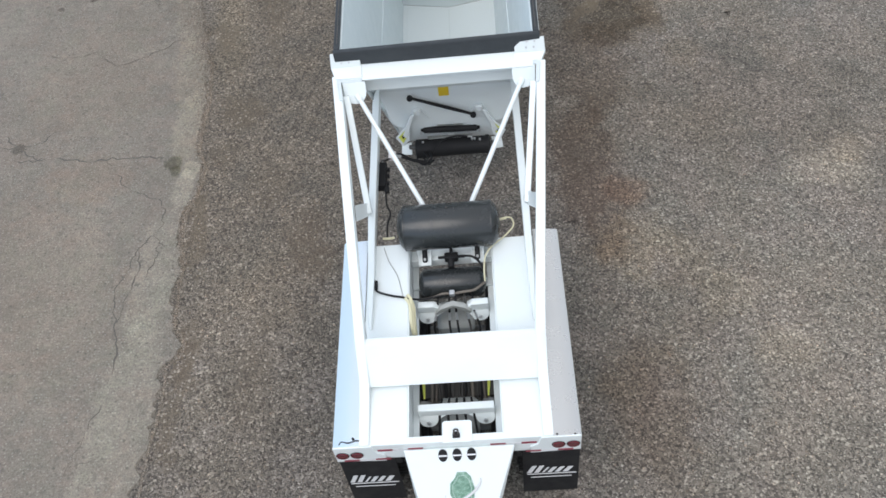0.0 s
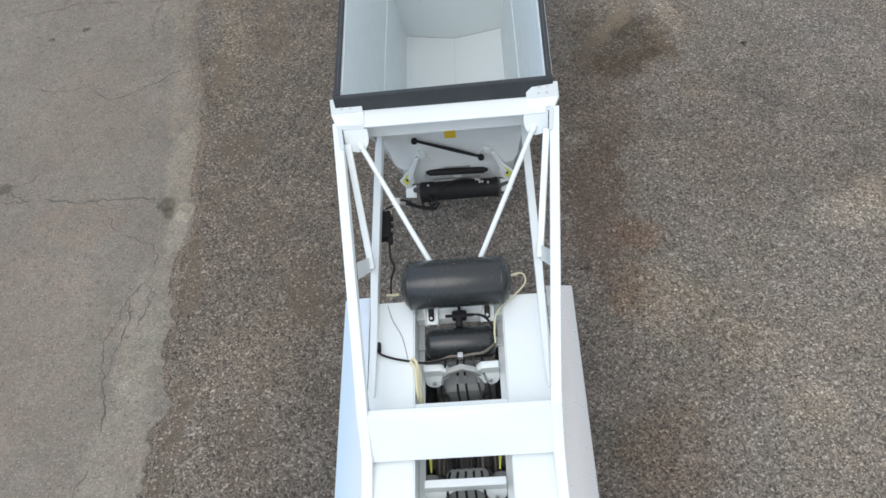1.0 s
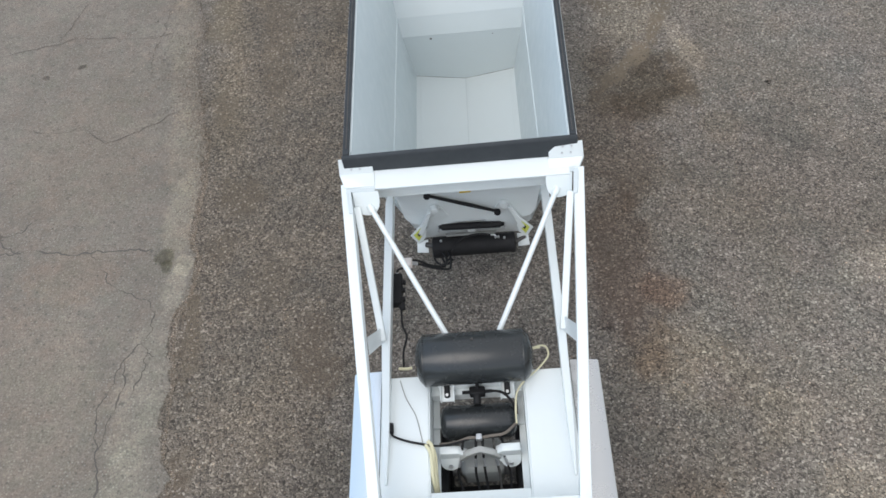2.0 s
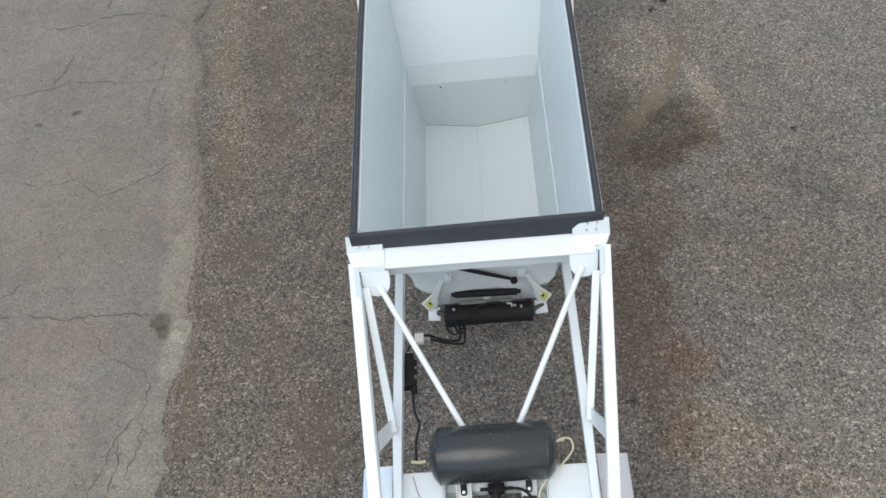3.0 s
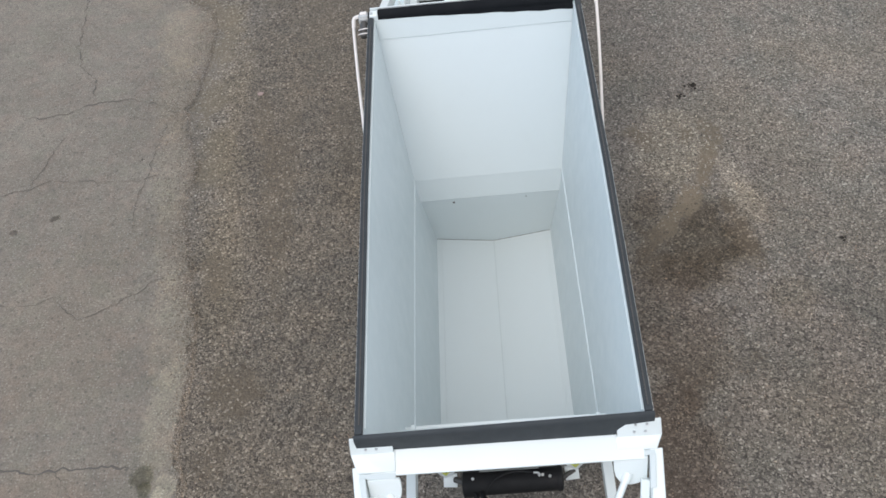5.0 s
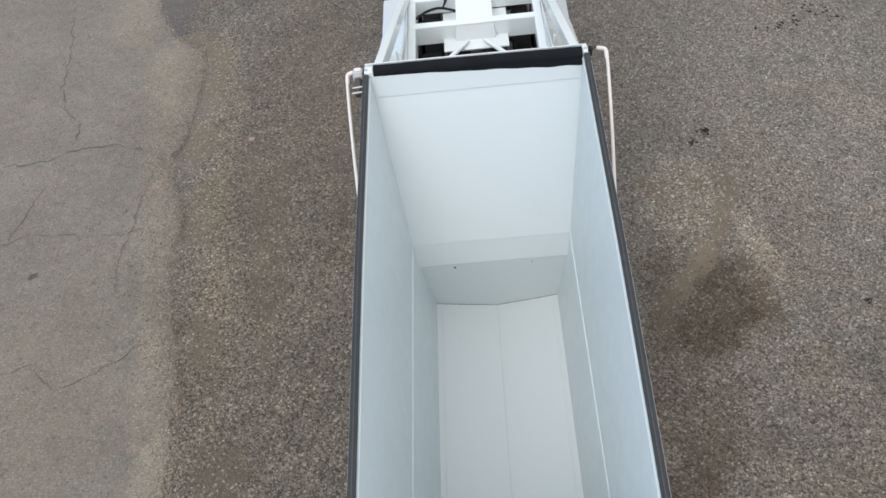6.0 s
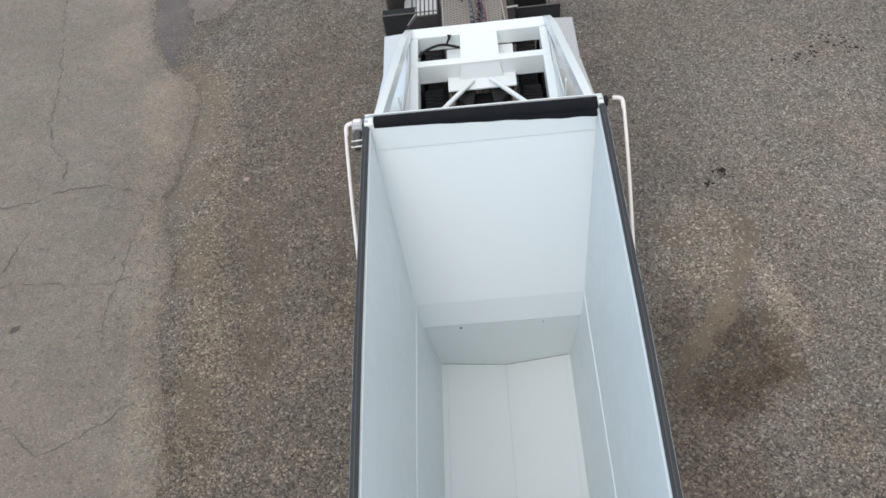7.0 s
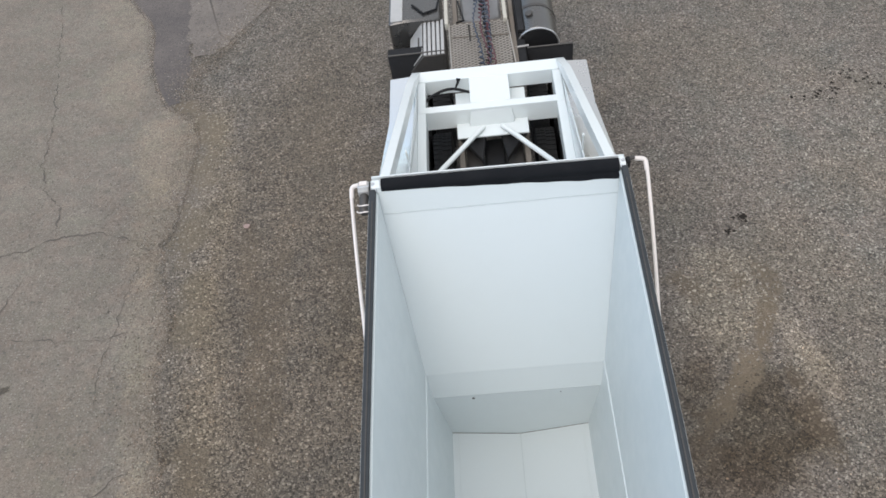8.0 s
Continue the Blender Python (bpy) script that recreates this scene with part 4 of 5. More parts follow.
# sheets and gates carry the hopper's shade in their paint colour
for s in (-1, 1):
    part("hopper_side_sheet", loft([[(s * hx(R0 + (F0 - R0) * f), R0 + (F0 - R0) * f, HZ), (s * LX, R1 - 0.04 + (F1 - R1 + 0.04) * f, LZ), (s * (LX + 0.03), R1 - 0.04 + (F1 - R1 + 0.04) * f, LZ - 0.004), (s * (hx(R0 + (F0 - R0) * f) + 0.03), R0 + (F0 - R0) * f, HZ - 0.004)] for f in np.linspace(-0.006 if s < 0 else 0.0, 1, 10)]), SHADED, trailer)
    part("hopper_lower_sheet", prism([(s * LX, R1, LZ), (s * LX, F1, LZ), (s * FX, F2, FZ), (s * FX, R2, FZ)], (s * 0.025, 0, -0.006), 0.0), SHADED, trailer)
    part("rolled_edge", tube([(s * (hx(y) - 0.004), y, HZ - 0.02) for y in np.linspace(R0 + 0.04, F0 - 0.03, 9)], 0.012, 8), SHADED, trailer)
    part("weld_ledge", tube([(s * (LX + 0.002), R1, LZ), (s * (LX + 0.002), F1, LZ)], 0.016, 8), SHADED, trailer)
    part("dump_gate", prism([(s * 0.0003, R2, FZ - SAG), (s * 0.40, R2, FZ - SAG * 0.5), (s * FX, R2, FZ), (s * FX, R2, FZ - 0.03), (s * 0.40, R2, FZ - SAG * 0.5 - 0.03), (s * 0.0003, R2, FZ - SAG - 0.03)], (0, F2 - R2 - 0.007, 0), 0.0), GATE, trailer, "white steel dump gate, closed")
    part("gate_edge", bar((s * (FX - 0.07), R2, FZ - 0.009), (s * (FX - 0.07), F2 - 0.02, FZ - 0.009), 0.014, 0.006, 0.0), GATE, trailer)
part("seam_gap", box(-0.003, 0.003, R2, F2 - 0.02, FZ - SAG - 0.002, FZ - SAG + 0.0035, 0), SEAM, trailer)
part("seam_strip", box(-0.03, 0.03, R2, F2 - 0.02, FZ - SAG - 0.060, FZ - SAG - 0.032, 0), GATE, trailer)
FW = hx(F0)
part("hopper_front_lip", prism([(-FW, F0, HZ), (FW, F0, HZ), (FW - 0.018, F0 - 0.112, HZ - 0.222), (-FW + 0.018, F0 - 0.112, HZ - 0.222)], (0, 0.02, -0.012), 0.0), SHADED, trailer)
part("hopper_front_slope", prism([(-FW + 0.018, F0 - 0.110, HZ - 0.224), (FW - 0.018, F0 - 0.110, HZ - 0.224), (LX, F1, LZ), (-LX, F1, LZ)], (0, 0.03, -0.012), 0.0), SHADED, trailer)
part("lip_seam", bar((-FW + 0.02, F0 - 0.116, HZ - 0.226), (FW - 0.02, F0 - 0.116, HZ - 0.226), 0.006, 0.008, 0.0), SHADED, trailer)
part("hopper_front_band", prism([(-LX, F1 + 0.003, LZ), (LX, F1 + 0.003, LZ), (LX - 0.045, F1 - 0.118, LZ - 0.265), (-LX + 0.045, F1 - 0.118, LZ - 0.265)], (0, 0.02, -0.025), 0.0), SHADED, trailer)
part("hopper_front_panel", prism([(-LX + 0.045, F1 - 0.121, LZ - 0.268), (LX - 0.045, F1 - 0.121, LZ - 0.268), (FX, F2, FZ), (0, F2, FZ - SAG), (-FX, F2, FZ)], (0, 0.03, 0.0), 0.0), SHADED, trailer)
for x in (-0.47, 0.47):
    part("drain_hole", disc((x, F1 - 0.122, LZ - 0.335), (0, -1, 0.1), 0.016 if x < 0 else 0.008, 0.004, 10, 0), STEEL, trailer)

# dark covers along the hopper's rim
part("rear_rim_cover", loft([[(x, y + d * (z > 2.8), z) for y, z in ((4.365, 2.925), (4.335, 2.925), (4.320, 2.90), (4.272, 2.70), (4.284, 2.70), (4.333, 2.89), (4.365, 2.895))] for x, d in ((-1.215, -0.052), (1.215, -0.012))], 0.004), CAP, trailer, "dark cover over the rear rim")
part("rear_rim_beam", box(-1.17, 1.17, 4.29, 4.30, 2.66, 2.72), WHITE, trailer)
for s in (-1, 1):
    part("side_rim_beam", along_rim(s, 0.032, 0.066, 2.74, 2.89, 4.33, 9.84), WHITE, trailer)
    part("side_rim_cover", along_rim(s, 0.004, 0.072, 2.894, 2.930, 4.318 if s < 0 else 4.356, 9.85, 0.008), CAP, trailer)
    part("rim_track", along_rim(s, 0.030, 0.040, 2.930, 2.938, 4.40, 9.68), STEEL, trailer)
    part("rim_edge", along_rim(s, 0.0675, 0.079, 2.85, 2.893, 4.37, 9.75), WHITE, trailer)

# tarp roll at the front, its gear boxes and swing arms
part("tarp_roll", tube([(-1.155, 9.92, 2.90), (-0.4, 9.908, 2.905), (0.5, 9.90, 2.90), (1.195, 9.888, 2.90)], 0.070, 18), TARP, trailer, "rolled black tarp")
edge_top = [(-1.155 + 2.35 * i / 30, 9.866 - 0.001 * i, 2.93) for i in range(31)]
edge_low = [(-1.155 + 2.35 * i / 30, 9.838 - 0.001 * i, 2.757 + 0.0011 * i + 0.008 * math.sin(i * 1.3) + 0.006 * math.sin(i * 0.6)) for i in range(31)]
part("tarp_skirt", loft([[a, b, (b[0], b[1] + 0.006, b[2]), (a[0], a[1] + 0.006, a[2])] for a, b in zip(edge_top, edge_low)]), TARP, trailer)
part("tarp_housing", prism([(-1.255, 9.988, 2.84), (-1.255, 9.993, 2.955), (-1.255, 10.008, 2.955), (-1.255, 10.008, 2.84)], (2.51, -0.032, 0), 0.004), WHITE, trailer)
for s in (-1, 1):
    block = part("corner_block", box(s * (1.158 if s < 0 else 1.197), s * 1.262, 9.852, 9.965, 2.80, 2.945, 0.010), WHITE, trailer)
    part("block_cap", box(s * 1.20, s * 1.272, 9.83, 9.85, 2.76, 2.93, 0.004), ZINC, block)
    part("block_bolt", disc((s * 1.235, 9.90, 2.945), (0, 0, 1), 0.018, 0.014, 6, 0.002), ZINC, block)
    gear = part("tarp_motor", box(s * (1.278 if s < 0 else 1.275), s * (1.392 if s < 0 else 1.315), 9.83 if s < 0 else 9.90, 9.975, 2.82, 2.93, 0.012), PALE if s < 0 else BLACK, trailer, "pale tarp motor on the front corner" if s < 0 else "black tarp bearing on the front corner")
    if s < 0:
        part("motor_body", tube([(-1.335, 9.828, 2.86), (-1.335, 9.80, 2.86), (-1.335, 9.66, 2.82), (-1.335, 9.63, 2.81)], [0.045, 0.052, 0.052, 0.035], 16), STEEL, gear)
        part("motor_strap", box(-1.396, -1.276, 9.885, 9.905, 2.815, 2.936, 0.003), ZINC, gear)
        part("motor_plate", box(-1.38, -1.30, 9.91, 9.965, 2.93, 2.942, 0.003), PIPE, gear)
        part("clamp", box(-1.276, -1.264, 9.84, 9.94, 2.84, 2.95, 0.004), BLACK, gear)
    part("shaft", tube([(s * 1.20, 9.93, 2.91), (s * 1.36, 9.99, 2.88)], 0.022, 10), ZINC if s < 0 else STEEL, gear)
    part("swing_arm", tube(bend([(s * 1.35, 10.0, 2.86), (s * 1.44, 10.0, 2.84), (s * 1.474, 9.985, 2.81), (s * 1.482, 9.85, 2.75), (s * 1.435, 9.1, 2.46), (s * 1.345, 8.0, 2.02), (s * 1.275, 7.1, 1.64)], 6), 0.0185, 10), PIPE, trailer, "cream painted tarp swing arm")
    part("elbow", tube(bend([(s * 1.38, 10.0, 2.855), (s * 1.47, 10.0, 2.825), (s * 1.482, 9.91, 2.77)], 5), 0.024, 10), PIPE, trailer)
for y in (9.66, 9.57):
    part("wire_hoop", tube(bend([(-1.255, y, 2.91), (-1.30, y - 0.02, 2.93), (-1.355, y - 0.015, 2.92), (-1.39, y + 0.03, 2.88), (-1.40, y + 0.08, 2.84)], 5), 0.007, 6), PIPE, trailer)

# ---- rear wall fittings: gate arms, air cylinder, links ----
for s in (-1, 1):
    arm = part("gate_arm", loft([[(s * x, y + d, z) for x, y, z in ((0.37, 5.045, 1.115), (0.43, 5.045, 1.145), (0.49, 5.045, 1.115), (0.55, 5.05, 0.93), (0.72, 5.10, 0.50), (0.70, 5.10, 0.44), (0.54, 5.13, 0.42), (0.02, 5.13, 0.42), (0.02, 5.125, 0.555), (0.16, 5.11, 0.66))] for d in (0.0, 0.025)], 0.004), WHITE, trailer, "white steel arm lifting a dump gate")
    part("arm_rib", loft([[(s * 0.475, 5.04, 1.06), (s * 0.53, 5.04, 1.05), (s * 0.53, 4.99, 1.06), (s * 0.475, 4.99, 1.07)], [(s * 0.60, 5.05, 0.70), (s * 0.685, 5.06, 0.66), (s * 0.685, 4.975, 0.69), (s * 0.60, 4.965, 0.72)], [(s * 0.64, 5.07, 0.56), (s * 0.745, 5.085, 0.51), (s * 0.735, 5.01, 0.53), (s * 0.64, 4.99, 0.58)]], 0.005), WHITE, arm)
    part("arm_wing", prism([(s * x, 4.985, z) for x, z in ((0.785, 0.645), (0.625, 0.850), (0.57, 0.725), (0.60, 0.58), (0.70, 0.47))], (0, 0.02, 0), 0.003), WHITE, arm)
    part("arm_foot", loft([[(s * x, y + d, z) for x, y, z in ((0.575, 5.0, 0.50), (0.72, 5.0, 0.48), (0.735, 4.945, 0.335), (0.585, 4.935, 0.33))] for d in (0.0, 0.03)], 0.004), WHITE, arm)
    tag = part("warning_label", prism([(s * x, 4.983, z) for x, z in ((0.742, 0.665), (0.64, 0.795), (0.603, 0.70), (0.69, 0.545))], (0, -0.004, 0), 0.0), LIME, arm)
    part("label_bar", prism([(s * x, 4.978, z) for x, z in ((0.695, 0.685), (0.652, 0.735), (0.642, 0.695), (0.68, 0.630))], (0, -0.003, 0), 0.0), BLACK, tag)
    part("pivot_boss", disc((s * 0.43, 5.045, 1.10), (0, -1, 0), 0.05, 0.055, 18, 0.006), WHITE, arm)
cylinder = part("air_cylinder", tube([(-0.52, 4.90, 0.48), (-0.505, 4.90, 0.48), (-0.33, 4.90, 0.48), (-0.315, 4.90, 0.48), (0.48, 4.91, 0.47), (0.495, 4.91, 0.47), (0.535, 4.91, 0.47), (0.55, 4.91, 0.47)], [0.105, 0.138, 0.138, 0.126, 0.126, 0.136, 0.136, 0.11], 22), BLACK, trailer, "black air cylinder working the gates")
part("cylinder_plate", prism([(-0.33, 4.975, 0.595), (0.30, 4.98, 0.585), (0.31, 5.05, 0.555), (-0.34, 5.045, 0.565)], (0, 0, 0.010), 0.003), HOUSING, cylinder)
for x in (-0.40, 0.30, 0.335, 0.41):
    part("port_fitting", disc((x, 4.90 if x < 0.4 else 4.88, 0.600), (0, -0.3, 1), 0.017, 0.034, 8, 0.003), ZINC, cylinder)
part("port_elbow", tube(bend([(0.30, 4.90, 0.635), (0.28, 4.905, 0.655), (0.24, 4.91, 0.65)], 4), 0.013, 7), ZINC, cylinder)
part("cylinder_hose", tube(bend([(0.24, 4.91, 0.65), (0.12, 4.93, 0.655), (-0.02, 4.93, 0.64), (-0.16, 4.88, 0.615), (-0.26, 4.79, 0.53), (-0.30, 4.765, 0.42)], 7), 0.014, 7), BLACK, trailer)
part("cylinder_rod", tube([(0.54, 4.91, 0.47), (0.60, 4.95, 0.46), (0.68, 5.0, 0.45)], [0.034, 0.024, 0.024], 10), STEEL, trailer)
part("cylinder_clevis", tube([(-0.50, 4.92, 0.49), (-0.60, 4.98, 0.45)], 0.036, 10), STEEL, trailer)
part("gate_link", tube([(-0.42, 5.068, 0.684), (-0.385, 5.068, 0.684), (-0.375, 5.068, 0.684), (0.37, 5.075, 0.65), (0.38, 5.075, 0.65), (0.42, 5.075, 0.648)], [0.022, 0.030, 0.046, 0.046, 0.030, 0.022], 12), BLACK, trailer)
for x, z in ((-0.415, 0.684), (0.415, 0.649)):
    part("link_pin", disc((x, 5.03, z), (0, -1, 0.3), 0.020, 0.04, 10, 0.003), ZINC, trailer)
part("centre_gusset", prism([(-0.065, 5.10, 0.545), (0.065, 5.10, 0.54), (0.0, 5.03, 0.53)], (0, 0, 0.012), 0.002), WHITE, trailer)
link = part("tie_rod", tube([(-0.49, 5.015, 1.38), (-0.40, 5.015, 1.335), (0.0, 5.02, 1.142), (0.28, 5.025, 1.002), (0.34, 5.025, 0.975)], [0.02, 0.02, 0.026, 0.02, 0.02], 10), BLACK, trailer)
for p in ((-0.495, 5.015, 1.385), (0.345, 5.025, 0.97)):
    part("rod_end", disc(p, (0, -1, 0.4), 0.042, 0.045, 16, 0.006), BLACK, link)
part("caution_plate", prism([(-0.10, 5.058, 1.34), (0.04, 5.058, 1.34), (0.04, 5.052, 1.53), (-0.10, 5.052, 1.53)], (0, -0.006, 0), 0), YELLOW, trailer, "yellow caution label")
part("cylinder_hose", tube(bend([(-0.50, 4.90, 0.44), (-0.50, 4.80, 0.34), (-0.40, 4.72, 0.34), (-0.30, 4.80, 0.38)], 6), 0.014, 7), BLACK, trailer)
part("cylinder_hose", tube(bend([(-0.44, 4.88, 0.40), (-0.36, 4.74, 0.32), (-0.27, 4.80, 0.34)], 6), 0.014, 7), BLACK, trailer)
part("cylinder_hose", tube(bend([(-0.33, 4.84, 0.50), (-0.28, 4.60, 0.64), (-0.27, 4.40, 0.78), (-0.29, 4.24, 0.90), (-0.46, 4.20, 1.00), (-0.62, 4.19, 1.11), (-0.70, 4.18, 1.15)], 6), 0.014, 7), BLACK, trailer)
part("cylinder_hose", tube(bend([(-0.42, 4.84, 0.50), (-0.34, 4.64, 0.60), (-0.33, 4.42, 0.76), (-0.36, 4.28, 0.90), (-0.52, 4.25, 1.00), (-0.63, 4.24, 1.11), (-0.71, 4.22, 1.16)], 6), 0.014, 7), BLACK, trailer)
junction = part("junction_block", box(-0.80, -0.70, 4.12, 4.24, 1.12, 1.20, 0.012), PIPE, trailer)
part("junction_fitting", tube([(-0.64, 4.185, 1.13), (-0.70, 4.18, 1.155)], 0.022, 8), ZINC, junction)
part("cylinder_hose", tube(bend([(-0.78, 4.13, 1.17), (-0.83, 4.06, 1.22), (-0.855, 3.98, 1.30), (-0.85, 3.88, 1.37)], 6), 0.013, 7), BLACK, trailer)

# valve box on the left lower chord
vb = part("valve_box", box(-0.93, -0.785, 3.46, 3.86, 1.30, 1.42, 0.012), BLACK, trailer, "black air valve box under the truss")
for y in (3.53, 3.65, 3.76):
    part("port", tube([(-0.785, y, 1.37), (-0.75, y, 1.37)], 0.030, 10), BLACK, vb)
part("elbow_fitting", tube([(-0.84, 3.80, 1.38), (-0.84, 3.88, 1.38)], 0.018, 8), ZINC, vb)
part("lower_port", tube([(-0.80, 3.50, 1.34), (-0.78, 3.42, 1.32)], [0.045, 0.03], 10), BLACK, vb)
part("valve_hose", tube(bend([(-0.80, 3.44, 1.33), (-0.78, 3.2, 1.34), (-0.73, 3.05, 1.36), (-0.76, 2.85, 1.38), (-0.75, 2.60, 1.42)], 6), 0.012, 7), BLACK, trailer)

# ---- air tanks and hoses over the rear axles ----
tank = part("air_tank", vessel(-0.60, 0.605, 2.54, 1.69, 0.266), TANK, trailer, "large dark grey cylindrical air tank")
part("drain_plug", disc((0.0, 2.60, 1.945), (0, 0.2, 1), 0.016, 0.016, 8, 0.002), STEEL, tank)
for x in (-0.50, 0.50):
    part("weld_band", tube([(x - 0.006, 2.54, 1.69), (x + 0.006, 2.54, 1.69)], 0.2695, 28), TANK, tank)
for x in (-0.305, 0.315):
    foot_plate = part("tank_foot", prism([(x - 0.065, 2.26, 1.30), (x + 0.065, 2.26, 1.30), (x + 0.06, 2.46, 1.38), (x - 0.06, 2.46, 1.38)], (0, 0, 0.02), 0.004), WHITE, trailer)
    for e in (-1, 1):
        part("foot_flange", prism([(x + e * 0.062, 2.25, 1.30), (x + e * 0.062, 2.46, 1.38), (x + e * 0.062, 2.46, 1.46), (x + e * 0.062, 2.25, 1.35)], (e * 0.012, 0, 0), 0.002), WHITE, foot_plate)
    part("foot_strap", bar((x, 2.28, 1.345), (x, 2.44, 1.43), 0.06, 0.05, 0.015), BLACK, foot_plate)
    part("foot_bolt", disc((x, 2.30, 1.375), (0, -0.3, 1), 0.018, 0.02, 8, 0.003), ZINC, foot_plate)
tank2 = part("small_air_tank", vessel(-0.395, 0.395, 2.07, 1.20, 0.176), TANK, trailer, "small dark grey air tank between the frame rails")
part("tank_bracket", box(-0.475, -0.33, 2.05, 2.16, 1.10, 1.14), WHITE, trailer)
part("tank_bracket", box(0.33, 0.475, 2.05, 2.16, 1.10, 1.14), WHITE, trailer)
valve = part("relay_valve", box(-0.075, 0.085, 2.28, 2.37, 1.31, 1.41, 0.014), BLACK, trailer)
part("valve_nose", tube([(0.0, 2.29, 1.36), (0.0, 2.20, 1.33)], 0.04, 12), BLACK, valve)
part("valve_arm", tube([(-0.15, 2.32, 1.37), (0.16, 2.32, 1.37)], 0.018, 8), BLACK, valve)
part("valve_cap", tube([(0.01, 2.34, 1.41), (0.01, 2.37, 1.46)], 0.02, 8), BLACK, valve)
part("air_hose", tube(bend([(0.12, 2.32, 1.38), (0.26, 2.28, 1.40), (0.36, 2.17, 1.36), (0.38, 2.05, 1.25)], 6), 0.014, 7), BLACK, trailer)
part("cream_hose", tube(bend([(0.62, 2.69, 1.56), (0.70, 2.715, 1.545), (0.75, 2.70, 1.52), (0.755, 2.61, 1.50), (0.64, 2.47, 1.50), (0.50, 2.35, 1.50), (0.41, 2.22, 1.49), (0.385, 2.05, 1.46), (0.385, 1.95, 1.36)], 6), 0.010, 7), CREAM, trailer)
part("brass_fitting", tube(bend([(0.57, 2.67, 1.55), (0.62, 2.69, 1.55), (0.68, 2.70, 1.545)], 4), 0.015, 8), CREAM, trailer)
part("brass_fitting", tube(bend([(-0.80, 2.62, 1.42), (-0.72, 2.60, 1.44), (-0.66, 2.61, 1.44)], 4), 0.016, 8), CREAM, trailer)
part("grey_wire", tube(bend([(-0.78, 2.45, 1.466), (-0.72, 2.25, 1.466), (-0.62, 2.05, 1.466), (-0.57, 1.85, 1.466), (-0.55, 1.75, 1.466)], 6), 0.004, 6), ALU, trailer)
part("deck_hose", tube(bend([(-0.86, 1.90, 1.48), (-0.84, 1.83, 1.48), (-0.70, 1.77, 1.475), (-0.56, 1.73, 1.48), (-0.44, 1.72, 1.44), (-0.30, 1.76, 1.36), (-0.1, 1.82, 1.33)], 6), 0.012, 8), BLACK, trailer)
part("hose_plug", tube([(-0.865, 1.96, 1.49), (-0.86, 1.86, 1.49)], 0.026, 10), BLACK, trailer)
part("cream_hose", tube(bend([(-0.50, 1.76, 1.475), (-0.46, 1.70, 1.46), (-0.445, 1.5, 1.43), (-0.43, 1.35, 1.36), (-0.42, 1.3, 1.2)], 6), 0.020, 8), CREAM, trailer)
part("cream_hose", tube(bend([(-0.52, 1.72, 1.475), (-0.47, 1.62, 1.47), (-0.455, 1.4, 1.44), (-0.44, 1.3, 1.3)], 6), 0.018, 8), CREAM, trailer)
part("cream_hose", tube(bend([(-0.47, 1.74, 1.46), (-0.43, 1.62, 1.42), (-0.425, 1.45, 1.36), (-0.42, 1.32, 1.22)], 6), 0.016, 8), CREAM, trailer)
for n, (x0, x1, m) in enumerate(((-0.03, -0.05, BLACK), (0.03, 0.03, BLACK), (-0.15, -0.20, BLACK), (0.13, 0.15, STEEL), (0.21, 0.24, BLACK))):
    pts = [(x0, 1.90, 1.20), (x0 * 1.1, 1.80, 1.31 - 0.01 * n), (x1, 1.70, 1.14), (x1 * 1.2, 1.60, 0.98), (x1 * 1.1 + 0.02, 1.48, 0.86)]
    part("brake_hose", tube(bend(pts, 5), 0.013, 6), m, trailer)
    part("hose_ferrule", tube([(x1, 1.70, 1.14), (x1 * 1.12, 1.65, 1.06)], 0.017, 8), ZINC, trailer)
part("hose_tee", box(-0.03, 0.03, 1.80, 1.86, 1.31, 1.37, 0.006), ZINC, trailer)
part("hose_loom", tube(bend([(-0.40, 1.80, 1.29), (-0.25, 1.80, 1.31), (-0.1, 1.83, 1.34), (0.0, 1.83, 1.33), (0.12, 1.84, 1.34), (0.26, 1.86, 1.34), (0.38, 1.98, 1.30)], 6), 0.015, 8), RUST, trailer)
for n in range(5):
    x0 = -0.16 + 0.08 * n
    part("brake_hose", tube(bend([(x0, 0.62, 1.10), (x0 * 1.1, 0.46, 1.20), (x0 * 1.25, 0.30, 1.0), (x0 * 1.3, 0.16, 0.86)], 5), 0.013, 6), BLACK, trailer)
for s in (-1, 1):
    part("lime_strap", prism([(s * 0.345, 1.02, 1.05), (s * 0.395, 1.02, 1.05), (s * 0.375, 0.80, 1.10), (s * 0.355, 0.62, 1.13), (s * 0.34, 0.62, 1.13)], (0, 0, 0.005), 0), LIME, trailer)


